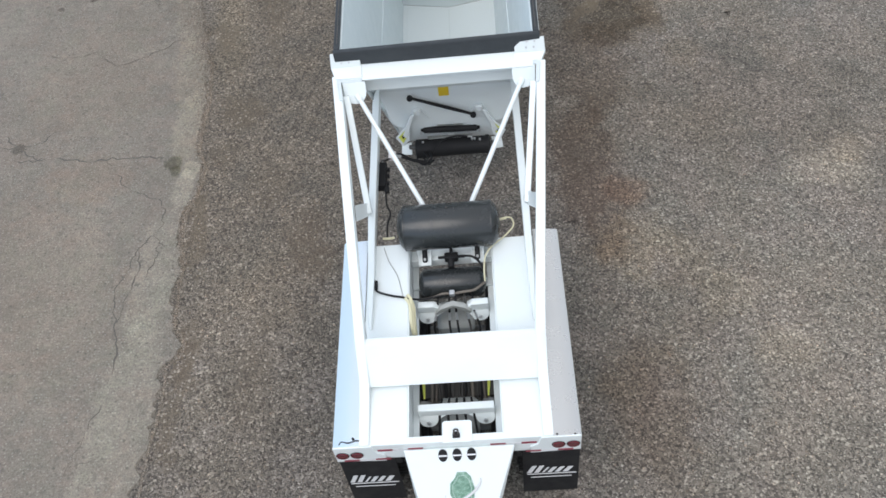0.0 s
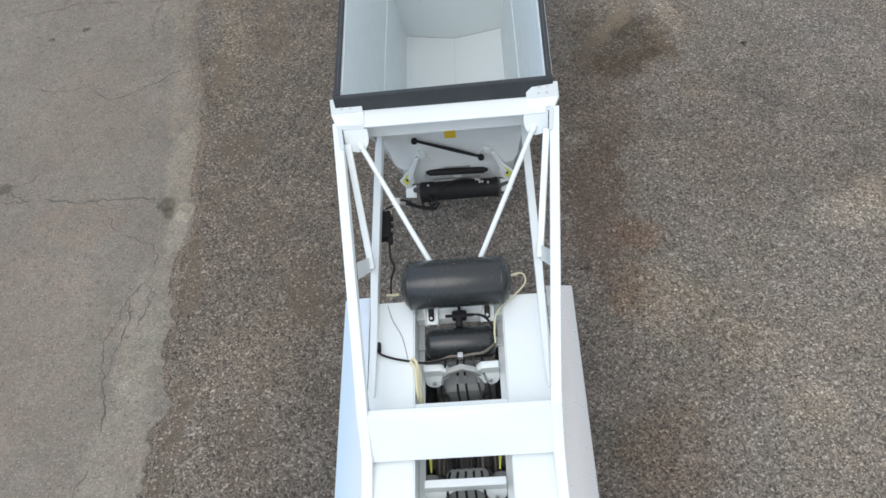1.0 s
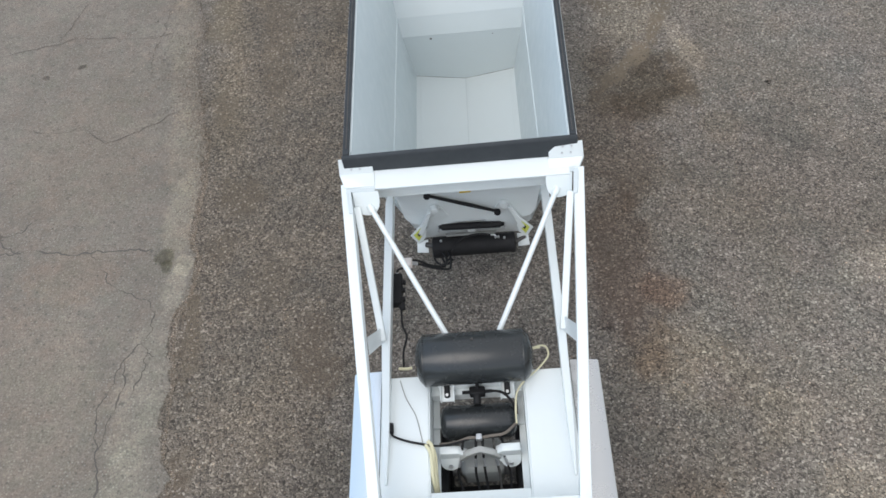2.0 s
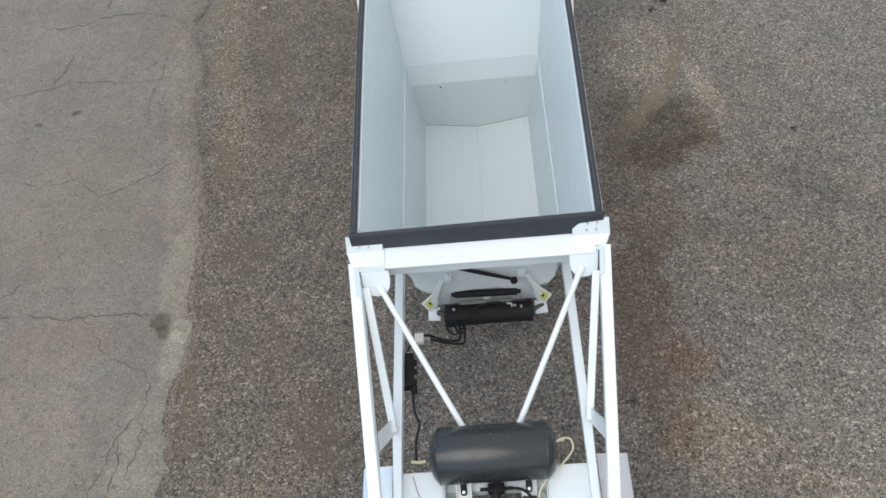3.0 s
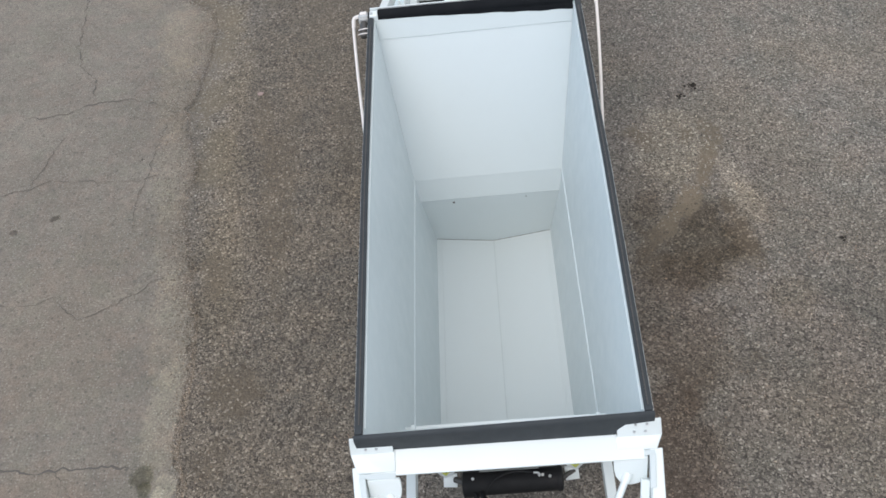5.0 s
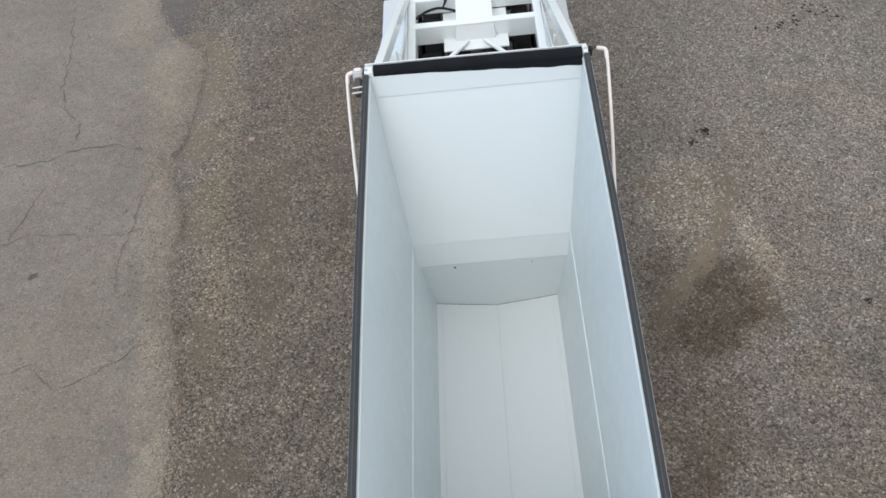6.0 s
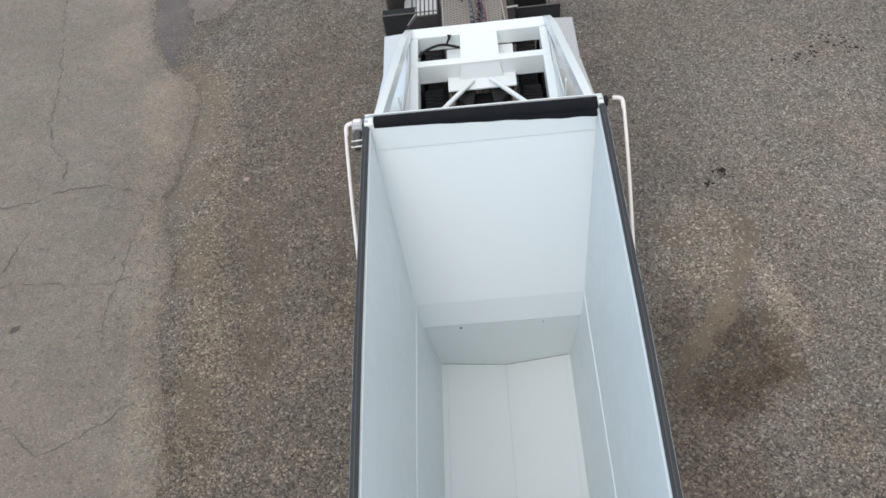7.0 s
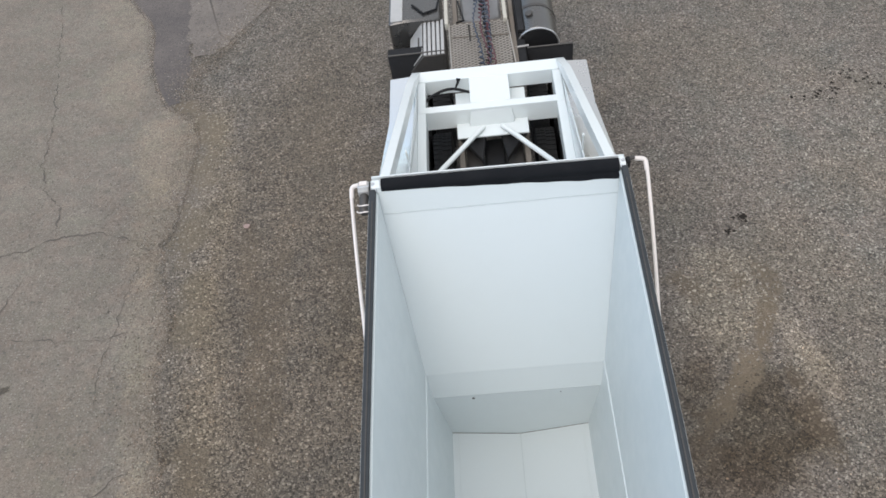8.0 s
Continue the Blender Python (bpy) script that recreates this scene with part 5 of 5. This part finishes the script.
def wheel(name, parent, x, y, r, width, rimmat):
    """A tyre with tread blocks and its dished rim."""
    hub = new(name)
    hub.parent = parent
    hub.location = (x, y, gz(x, y) + r)
    prof = [(-width / 2, r * 0.58), (-width / 2 * 1.02, r * 0.80), (-width / 2 * 0.92, r * 0.96), (-width / 2 * 0.7, r), (width / 2 * 0.7, r), (width / 2 * 0.92, r * 0.96), (width / 2 * 1.02, r * 0.80), (width / 2, r * 0.58)]
    rings = [[(px, rr * math.cos(2 * math.pi * i / 40), rr * math.sin(2 * math.pi * i / 40)) for i in range(40)] for px, rr in prof]
    tyre = part("tyre", loft(rings), TREAD, hub)
    bm = bmesh.new()
    for i in range(44):
        a = 2 * math.pi * i / 44
        for px in (-0.36, -0.12, 0.12, 0.36):
            c = Matrix.Rotation(a + (0.05 if px > 0 else 0), 4, "X") @ Matrix.Translation((px * width, 0, r + 0.002))
            vs = [bm.verts.new(c @ Vector((sx * width * 0.10, sy * r * 0.048, sz))) for sz in (-0.01, 0.01) for sx, sy in ((-1, -1), (1, -1), (1, 1), (-1, 1))]
            for f in ((4, 5, 6, 7), (0, 1, 5, 4), (1, 2, 6, 5), (2, 3, 7, 6), (3, 0, 4, 7)):
                bm.faces.new([vs[j] for j in f])
    part("tread", bm, TREAD, tyre)
    part("rim", loft([[(px, rr * math.cos(2 * math.pi * i / 32), rr * math.sin(2 * math.pi * i / 32)) for i in range(32)] for px, rr in ((-width / 2, r * 0.57), (-width * 0.3, r * 0.5), (width * 0.3, r * 0.5), (width / 2, r * 0.57))]), rimmat, hub)
    return hub


for y in (0.62, 1.90):
    part("axle", tube([(x, y, gz(x, y) + 0.52) for x in (-1.15, 1.15)], 0.065, 14), GREASY, trailer)
    part("axle_carrier", box(-0.22, 0.22, y - 0.22, y + 0.16, 0.52, 0.86, 0.05), HOUSING, trailer)
    for s in (-1, 1):
        for x in (0.74, 1.06):
            wheel("wheel", trailer, s * x, y, 0.52, 0.26, ALU)
        part("brake_chamber", tube([(s * 0.36, y - 0.16, 0.98), (s * 0.36, y - 0.06, 1.02), (s * 0.36, y, 1.03)], [0.085, 0.10, 0.08], 18), GREASY, trailer)
        part("leaf_spring", bar((s * 0.47, y - 0.50, 0.72), (s * 0.47, y + 0.50, 0.72), 0.08, 0.10), STEEL, trailer)
part("floor_pan", box(-0.40, 0.40, 0.80, 1.18, 0.74, 0.78), STEEL, trailer)
# added black beams and drums darken the openings where shade lies under the deck
for s in (-1, 1):
    part("added_walking_beam", prism([(s * 0.36, y, z) for y, z in ((0.10, 0.50), (0.60, 0.42), (1.26, 0.66), (1.92, 0.42), (2.40, 0.50), (2.40, 0.62), (1.30, 0.84), (0.10, 0.62))], (s * 0.14, 0, 0), 0.01), BLACK, trailer, "added black suspension beam that darkens the opening between the axles")
    for y in (0.62, 1.90):
        part("added_brake_drum", tube([(s * 0.34, y, gz(0, y) + 0.53), (s * 0.36, y, gz(0, y) + 0.53), (s * 0.58, y, gz(0, y) + 0.53)], [0.16, 0.215, 0.215], 24), BLACK, trailer, "added black brake drum that darkens the axle opening")
# black trays stand in for the shade on the ground below the axles
for y in (0.30, 1.50):
    part("shade_tray", prism([(-0.46, y - 0.26, 0.34), (0.46, y - 0.26, 0.34), (0.46, y + 0.24, 0.30), (-0.46, y + 0.24, 0.30)], (0, 0, 0.02), 0.004), BLACK, trailer)
rib_rng = random.Random(5)
for n in range(15):
    x = -0.30 + 0.043 * n + rib_rng.uniform(-0.012, 0.012)
    part("cooling_rib", tube([(x, 0.72, 0.80), (x + rib_rng.uniform(-0.015, 0.015), 0.95, 0.83), (x * 1.02, 1.14, 0.82)], rib_rng.uniform(0.010, 0.020), 6), (RUST, STEEL, STEEL, BLACK)[rib_rng.randrange(4)], trailer)

# ---- gooseneck over the truck ----
G = 1.42
part("front_crossmember", box(-0.965, 0.965, 13.29, 13.52, G - 0.24, G, 0.008), WHITE, trailer)
part("mid_crossmember", box(-0.965, 0.965, 12.64, 12.765, G - 0.31, G, 0.008), WHITE, trailer)
part("centre_plate", box(-0.27, 0.268, 12.766, 13.289, G - 0.03, G - 0.002), WHITE, trailer)
for s in (-1, 1):
    part("centre_web", box(s * 0.255, s * 0.27, 12.766, 13.289, G - 0.24, G - 0.031, 0), WHITE, trailer)
part("coupler_plate", prism([(-0.475, 12.36, 1.15), (0.475, 12.36, 1.15), (0.48, 13.28, 1.15), (-0.48, 13.28, 1.15)], (0, 0, 0.025), 0.004), WHITE, trailer)
part("knee_gusset", prism([(-0.27, 12.636, 1.38), (0.27, 12.636, 1.38), (0.30, 12.585, 1.20), (0.20, 12.56, 1.14), (-0.20, 12.56, 1.14), (-0.30, 12.585, 1.20)], (0, 0.01, -0.02), 0.004), WHITE, trailer)
for s in (-1, 1):
    def gout(y):
        return 1.055 + (13.5 - y) * 0.048
    gprof = [(13.50, 1.435), (13.38, 1.50), (12.9, 1.76), (9.90, 2.84), (9.90, 2.66), (12.9, 1.58), (13.3, 1.425), (13.50, 1.425)]
    part("front_leg", loft([[(s * (gout(y) - d), y, z) for y, z in gprof] for d in (0.105, 0.0)], 0.008), WHITE, trailer)
    fp = [(13.44, 1.40), (12.55, 1.40), (11.0, 1.98), (9.92, 2.42)]
    # here too the +x side's greyer reflection is in the metal's colour
    part("side_fender", loft([[(s * 0.985, y, z + 0.01), (s * 0.985, y, z + 0.028), (s * 1.36, y, z + 0.002), (s * 1.36, y, z - 0.05), (s * 1.352, y, z - 0.05), (s * 1.352, y, z - 0.01)] for y, z in fp]), SHEEN if s < 0 else GREYSHEEN, trailer, "polished metal side fender")
    part("lower_side_beam", box(s * 0.87, s * 0.984, 9.90, 13.285, G - 0.30, G - 0.005, 0.004), WHITE, trailer)
    part("side_web", prism([(s * 0.985, 13.2, 1.40), (s * 0.985, 9.92, 1.40), (s * 0.985, 9.92, 2.40), (s * 0.985, 12.5, 1.62)], (s * 0.012, 0, 0), 0), WHITE, trailer)
    part("web_stiffener", bar((s * 0.992, 10.95, 2.36), (s * 0.992, 11.05, 1.85), 0.035, 0.02, 0.003, (1, 0, 0)), WHITE, trailer)
    part("front_strut", tube([(s * 0.125, 12.50, 1.21), (s * 0.90, 11.44, 1.27)], 0.035, 12), WHITE, trailer)
part("front_support", box(-1.0, 1.0, 9.91, 9.98, 1.2, 2.83), WHITE, trailer)
part("breather_hose", tube(bend([(-0.94, 12.95, 1.30), (-0.75, 13.08, 1.36), (-0.52, 13.14, 1.38), (-0.27, 13.06, 1.36)], 6), 0.02, 8), BLACK, trailer)
part("breather_knob", tube([(-0.46, 13.14, 1.38), (-0.42, 13.22, 1.42), (-0.41, 13.25, 1.46)], [0.015, 0.02, 0.035], 8), BLACK, trailer)

# ================= truck under the gooseneck =================
truck = thing("truck_tractor", "dusty truck tractor rear chassis coupled under the trailer", "truck")
for s in (-1, 1):
    part("chassis_rail", box(s * 0.40, s * 0.47, 11.55, 16.9, 0.74, 1.0), RUST, truck)
    for y in (13.0, 14.33):
        for x in (0.74, 1.07):
            wheel("wheel", truck, s * x, y, 0.54, 0.28, ALU)
for y in (13.0, 14.33):
    part("drive_axle", tube([(x, y, gz(x, y) + 0.52) for x in (-1.1, -0.25, -0.12, 0.12, 0.25, 1.1)], [0.08, 0.09, 0.2, 0.2, 0.09, 0.08], 16), STEEL, truck)
part("fifth_wheel", prism([(-0.46, 12.45, 1.06), (-0.16, 12.0, 1.0), (-0.06, 12.75, 1.06), (0.06, 12.75, 1.06), (0.16, 12.0, 1.0), (0.46, 12.45, 1.06), (0.46, 13.15, 1.06), (-0.46, 13.15, 1.06)], (0, 0, 0.085), 0.01), BLACK, truck, "greasy black fifth wheel")
# black filler added for the shaded gap between mesh deck and fuel tank
part("gap_shade_box", box(0.45, 0.60, 13.95, 16.4, 0.62, 0.97, 0.02), BLACK, truck, "added black box filling the dark gap beside the chassis rail")
for y in (11.4, 14.0, 15.2, 16.2):
    part("chassis_crossmember", box(-0.40, 0.40, y - 0.05, y + 0.05, 0.76, 0.94), RUST, truck)
part("axle_cover", box(-0.14, 0.14, 11.6, 12.6, 0.80, 0.90, 0.03), BLACK, truck)
for e in (-1, 1):
    part("suspension_tower", prism([(e * 0.16, 11.6, 0.70), (e * 0.38, 11.6, 0.70), (e * 0.38, 12.5, 0.86), (e * 0.18, 12.5, 0.86)], (0, 0, 0.03), 0.01), STEEL, truck)
# expanded metal deck plate between the rails
grate = part("deck_frame", bar((-0.515, 13.9, 1.06), (-0.53, 15.08, 1.06), 0.026, 0.03), STRAND, truck)
part("deck_frame", bar((0.42, 13.9, 1.06), (0.36, 15.05, 1.06), 0.026, 0.03), STRAND, truck)
part("deck_backing", box(-0.50, 0.36, 13.9, 15.06, 1.0, 1.02, 0), RUST, truck)
bm = bmesh.new()
for k in range(-26, 26):
    for way in (-1, 1):
        mid = 14.55 + k * 0.062
        p, q = Vector((-0.505, mid - way * 0.455 * 0.62, 1.045)), Vector((0.385, mid + way * 0.455 * 0.62, 1.045))
        ts = [t for t in np.linspace(0, 1, 61) if 13.9 < p.lerp(q, t).y < 15.06]
        if len(ts) < 2:
            continue
        p, q = p.lerp(q, ts[0]), p.lerp(q, ts[-1])
        side = Vector((-(q - p).y, (q - p).x, 0)).normalized() * 0.008
        vs = [bm.verts.new(v) for v in (p - side, q - side, q + side, p + side)]
        us = [bm.verts.new(v.co + Vector((0, 0, 0.008 + 0.002 * way))) for v in vs]
        bm.faces.new(us)
        for i in range(4):
            bm.faces.new((vs[i], vs[(i + 1) % 4], us[(i + 1) % 4], us[i]))
part("deck_mesh", bm, STRAND, truck, "expanded aluminium mesh deck plate")
# quarter flaps behind the cab
for x0, x1, y, z in ((-1.48, -0.77, 14.49, 1.0), (0.61, 1.29, 14.37, 0.98)):
    part("quarter_flap", prism([(x0, y, z), (x1, y, z), (x1 - 0.02, y - 0.10, 0.55), (x0 + 0.02, y - 0.10, 0.55)], (0, 0.02, 0.01), 0.004), BLACK, truck, "black rubber quarter fender flap")
    if x0 < 0:
        part("flap_shelf", prism([(x0, y + 0.02, z), (x1, y + 0.02, z), (x1, y + 0.17, z + 0.01), (x0, y + 0.17, z + 0.01)], (0, 0, -0.03), 0.004), BLACK, truck)
    part("flap_bar", tube([(x0, y, z + 0.015), (x1 + (0.17 if x0 < 0 else 0), y, z + 0.015)], 0.014, 10), STEEL, truck)
part("flap_bar", tube([(0.44, 14.42, 0.98), (0.64, 14.44, 0.98)], 0.022, 10), ALU, truck)
# fuel tank and step box
ft = part("fuel_tank", tube([(0.79, 14.64, 0.80), (0.79, 14.68, 0.80), (0.79, 16.7, 0.80)], [0.29, 0.325, 0.325], 36), DRUM, truck, "dull aluminium fuel tank")
part("tank_end", disc((0.79, 14.65, 0.80), (0, -1, 0), 0.305, 0.022, 32), BLACK, ft)
part("tank_rim", tube([(0.79 + 0.322 * math.cos(a), 14.645, 0.80 + 0.322 * math.sin(a)) for a in np.linspace(0, 2 * math.pi, 41)], 0.014, 8), ZINC, ft)
for y in (15.25, 16.2):
    part("tank_strap", tube([(0.79, y - 0.03, 0.80), (0.79, y + 0.03, 0.80)], 0.333, 36), STEEL, ft)
part("filler_cap", disc((0.70, 15.02, 1.11), (-0.25, 0, 1), 0.06, 0.04, 18, 0.008), STEEL, ft)
# black strip put where the tank's inner side lies in shade
part("tank_side_shade", box(0.50, 0.60, 14.70, 15.5, 1.03, 1.09, 0.01), BLACK, ft)
step = part("step_box", prism([(-1.17, 14.42, 0.45), (-0.60, 14.42, 0.45), (-0.60, 14.42, 1.0), (-0.94, 14.42, 1.0), (-1.17, 14.42, 0.72)], (0, 0.87, 0), 0.01), STEEL, truck, "ribbed aluminium step box")
for n in range(5):
    part("rib", box(-0.935 + n * 0.067, -0.888 + n * 0.067, 14.425, 15.28, 1.0, 1.018, 0.005), PALE, step)
part("step_face", prism([(-0.95, 14.45, 1.002), (-1.165, 14.45, 0.745), (-1.165, 15.2, 0.745), (-0.95, 15.26, 1.002)], (-0.008, 0, 0.008), 0.002), PALE, step)
part("step_mount", box(-1.03, -1.00, 14.55, 14.95, 0.93, 0.96, 0.006), STEEL, step)
part("step_side", prism([(-1.19, 14.52, 0.42), (-1.38, 14.52, 0.42), (-1.38, 14.52, 0.70), (-1.19, 14.52, 0.74)], (0, 0.42, 0), 0.008), PALE, truck)
part("side_fairing", prism([(-1.47, 15.20, 0.5), (-1.24, 15.24, 0.5), (-0.66, 15.24, 0.5), (-0.66, 16.9, 0.5), (-1.47, 16.9, 0.5)], (0, 0, 0.58), 0.03), DRUM, truck, "dull metal side fairing behind the cab")
part("fairing_fold", box(-1.44, -1.25, 15.24, 16.9, 1.08, 1.10, 0.006), PALE, truck)
part("fairing_brace", tube([(-1.10, 15.62, 1.10), (-0.92, 15.36, 1.10), (-0.72, 15.44, 1.10), (-0.64, 15.9, 1.10)], 0.018, 8), BLACK, truck)
for x, y0, y1 in ((-0.565, 15.0, 15.75), (0.335, 14.99, 15.6)):
    part("upright_bracket", box(x - 0.028, x + 0.028, y0, y1, 1.0, 1.12, 0.008), BEIGE, truck)
part("gearbox_cover", box(-0.34, 0.28, 15.22, 16.6, 0.82, 0.96, 0.04), GREASY, truck)
part("cover_edge", tube([(-0.42, 15.14, 1.02), (-0.30, 15.16, 1.03), (-0.38, 15.7, 1.02)], 0.014, 8), BLACK, truck)
# slack coils of air line lying over the mesh
line_rng = random.Random(11)
for n, (x, m) in enumerate(((-0.10, BLUEHOSE), (-0.03, REDHOSE), (0.02, BLUEHOSE), (0.08, REDHOSE), (-0.02, BLACK))):
    pts, wander = [], line_rng.uniform(0, 6)
    for i in range(110):
        t = i / 109
        a = i * 1.15 + n
        loose = 0.030 + 0.022 * math.sin(5 * t + wander)
        drift = 0.09 * noise.noise((3.0 * t, n * 7.0, 0.5)) + 0.10 * (t - 0.3) * (-1 if m is BLUEHOSE else 1) * (t > 0.3)
        pts.append((x * (0.6 + 0.5 * t) + drift + loose * math.cos(a), 13.92 + 2.3 * t + 0.03 * noise.noise((t * 9, n, 2)), 1.11 + 0.06 * math.sin(3.1 * t) + loose * math.sin(a)))
    part("air_line", tube(pts, 0.0115, 6), m, truck)
for x in (-0.22, 0.05):
    part("line_post", tube([(x, 14.60, 1.05), (x, 14.64, 1.32)], 0.013, 8), (STEEL if x < 0 else REDHOSE), truck)
part("deck_bar", bar((-0.50, 14.72, 1.062), (0.40, 14.66, 1.062), 0.022, 0.012, 0.002), RUST, truck)


# ================= loose stones =================
def pebble_paint():
    k = Nodes("mixed_pebbles")
    g = k.n.new("ShaderNodeNewGeometry").outputs["Random Per Island"]
    c = k.ramp(g, [(0.0, (0.060, 0.054, 0.048)), (0.30, (0.120, 0.108, 0.096)), (0.62, (0.190, 0.173, 0.153)), (0.88, (0.275, 0.255, 0.227)), (1.0, (0.44, 0.415, 0.378))])
    hue = k.math("FRACT", k.math("MULTIPLY", g, 17.3))
    c = k.mix(1.0, c, k.ramp(hue, [(0.0, (0.97, 1.0, 1.04)), (0.5, (1.0, 1.0, 1.0)), (0.85, (1.06, 1.0, 0.92)), (1.0, (1.16, 0.97, 0.88))]), "MULTIPLY")
    k.bump(k.noise(150, 3), 0.3, 0.003)
    return k.finish(k.mix(1.0, c, k.field("tint").outputs["Color"], "MULTIPLY"), 0.82)


def stones(name, xs, ys, zs, sizes, material, fields=None):
    """Many small angular stones in one mesh: a ring of five corners and a blunt top each."""
    rng = np.random.default_rng(7)
    n = len(xs)
    ring = np.linspace(0, 2 * math.pi, 5, endpoint=False)[None] + rng.uniform(-0.35, 0.35, (n, 5))
    far = rng.uniform(0.75, 1.2, (n, 5))
    wide = rng.uniform(0.55, 1.0, (n, 1))
    px, py = np.cos(ring) * far, np.sin(ring) * far * wide
    a = rng.uniform(0, 2 * math.pi, (n, 1))
    tall = rng.uniform(0.35, 0.75, n)
    pts = np.zeros((n, 6, 3))
    pts[:, :5, 0] = (px * np.cos(a) - py * np.sin(a)) * sizes[:, None]
    pts[:, :5, 1] = (px * np.sin(a) + py * np.cos(a)) * sizes[:, None]
    pts[:, :5, 2] = rng.uniform(-0.25, 0.2, (n, 5)) * sizes[:, None]
    pts[:, 5, :2] = rng.uniform(-0.3, 0.3, (n, 2)) * sizes[:, None]
    pts[:, 5, 2] = tall * sizes
    pts += np.stack([xs, ys, zs + gz(xs, ys)], 1)[:, None]
    corners = np.array([(i, (i + 1) % 5, 5) for i in range(5)])
    loops = (corners[None] + 6 * np.arange(n)[:, None, None]).reshape(-1)
    me = bpy.data.meshes.new(name)
    me.vertices.add(6 * n)
    me.vertices.foreach_set("co", pts.reshape(-1))
    me.loops.add(len(loops))
    me.loops.foreach_set("vertex_index", loops.astype(np.int32))
    me.polygons.add(5 * n)
    me.polygons.foreach_set("loop_start", np.arange(0, 15 * n, 3, dtype=np.int32))
    me.update(calc_edges=True)
    lay_fields(me, *(np.repeat(f, 6, axis=0) for f in fields or yard_fields(xs, ys)))
    me.materials.append(material)
    return new(name, me)


PEBBLE = pebble_paint()
rng = np.random.default_rng(3)
total = 150000
px, py = rng.uniform(-6.0, 7.6, total), rng.uniform(-1.5, 20.5, total)
keep = (px > edge_of(py) + 0.02) & ~((np.abs(px) < 1.0) & (py > 5.5) & (py < 8.6))
px, py = px[keep], py[keep]
fields = yard_fields(px, py)
drift = np.array([noise.noise((x * 0.9, y * 0.9, 0.3)) + 0.6 * noise.noise((x * 2.7, y * 2.7, 5.0)) for x, y in zip(px.tolist(), py.tolist())])
on_tarmac = (py > 15.6) & (px < -5.2 + 0.30 * (py - 15.6) + 0.25 * drift)
keep = (rng.random(len(px)) < 0.78 + 0.5 * drift) & (rng.random(len(px)) > 0.85 * fields[2]) & (~on_tarmac | (rng.random(len(px)) < 0.04))
px, py, fields = px[keep], py[keep], [f[keep] for f in fields]
tagged(stones("loose_gravel", px, py, np.full(len(px), 0.001), 0.0065 + 0.0105 * rng.random(len(px)) ** 1.8, PEBBLE, fields), "loose mixed grey and pale gravel stones", "gravel", kind="stuff")
count = 40000
py = rng.uniform(-1.5, 20.0, count)
reach = np.interp(py, [-2, 1, 3, 4.5, 5.5, 7, 8, 9.5, 11, 13, 14.5, 15.5, 20], [0.006, 0.006, 0.010, 0.03, 0.03, 0.08, 0.18, 0.30, 0.34, 0.38, 0.34, 0.08, 0.05])
off = rng.exponential(1.0, count) * reach * (0.3 + 1.4 * rng.random(count))
px = edge_of(py) + 0.08 - off
tagged(stones("spilt_gravel", px, py, np.where(off > 0.02, 0.0125, 0.003), 0.005 + 0.008 * rng.random(count) ** 2, PEBBLE), "gravel stones spilt over the pavement edge", "gravel", kind="stuff")
# dark clods of soil in a few loose clusters
spots = ((5.45, 14.90, 0.16, 26), (5.70, 15.05, 0.10, 16), (6.03, 15.47, 0.14, 22), (6.41, 15.12, 0.10, 18), (6.25, 15.30, 0.10, 10), (5.05, 14.9, 0.05, 6), (3.48, 12.22, 0.05, 26), (3.24, 11.95, 0.035, 14), (4.88, 8.72, 0.025, 8))
px = np.concatenate([x + r * rng.standard_normal(k) for x, y, r, k in spots])
py = np.concatenate([y + 0.7 * r * rng.standard_normal(k) for x, y, r, k in spots])
CLOD = coated("dark_soil_clod", (0.032, 0.028, 0.024), 0.9, dirt=(0.08, 0.07, 0.06), dirty=0.4, spec=0.1)
tagged(stones("soil_clods", px, py, np.full(len(px), 0.004), 0.012 + 0.028 * rng.random(len(px)) ** 2, CLOD), "dark clods of soil scattered on the gravel", "soil", kind="stuff")
count = 5200
along, over = rng.random(count), rng.exponential(0.20, count)
px, py = -5.35 + 1.25 * along - 0.75 * over + 0.08 * rng.standard_normal(count), 15.75 + 3.3 * along + 0.65 * over + 0.08 * rng.standard_normal(count)
keep = (px > edge_of(py) + 0.05) & (py < 21.0)
px, py = px[keep], py[keep]
tagged(stones("strewn_gravel", px, py, np.full(len(px), 0.010), 0.007 + 0.009 * rng.random(len(px)) ** 2, PEBBLE), "gravel stones strewn thinly over worn tarmac", "gravel", kind="stuff")
pink = tagged(new("stone"), "small flat pink stone lying on the gravel", "stone")
pink.location = (-3.81, 12.56, gz(-3.81, 12.56))
part("stone_face", prism([(0.055 * math.cos(a) * (1 + 0.15 * math.sin(3 * a)), 0.045 * math.sin(a), 0.0) for a in np.linspace(0, 2 * math.pi, 11, endpoint=False)], (0, 0, 0.02), 0.006), coated("pink_stone", (0.34, 0.245, 0.215), 0.8), pink)
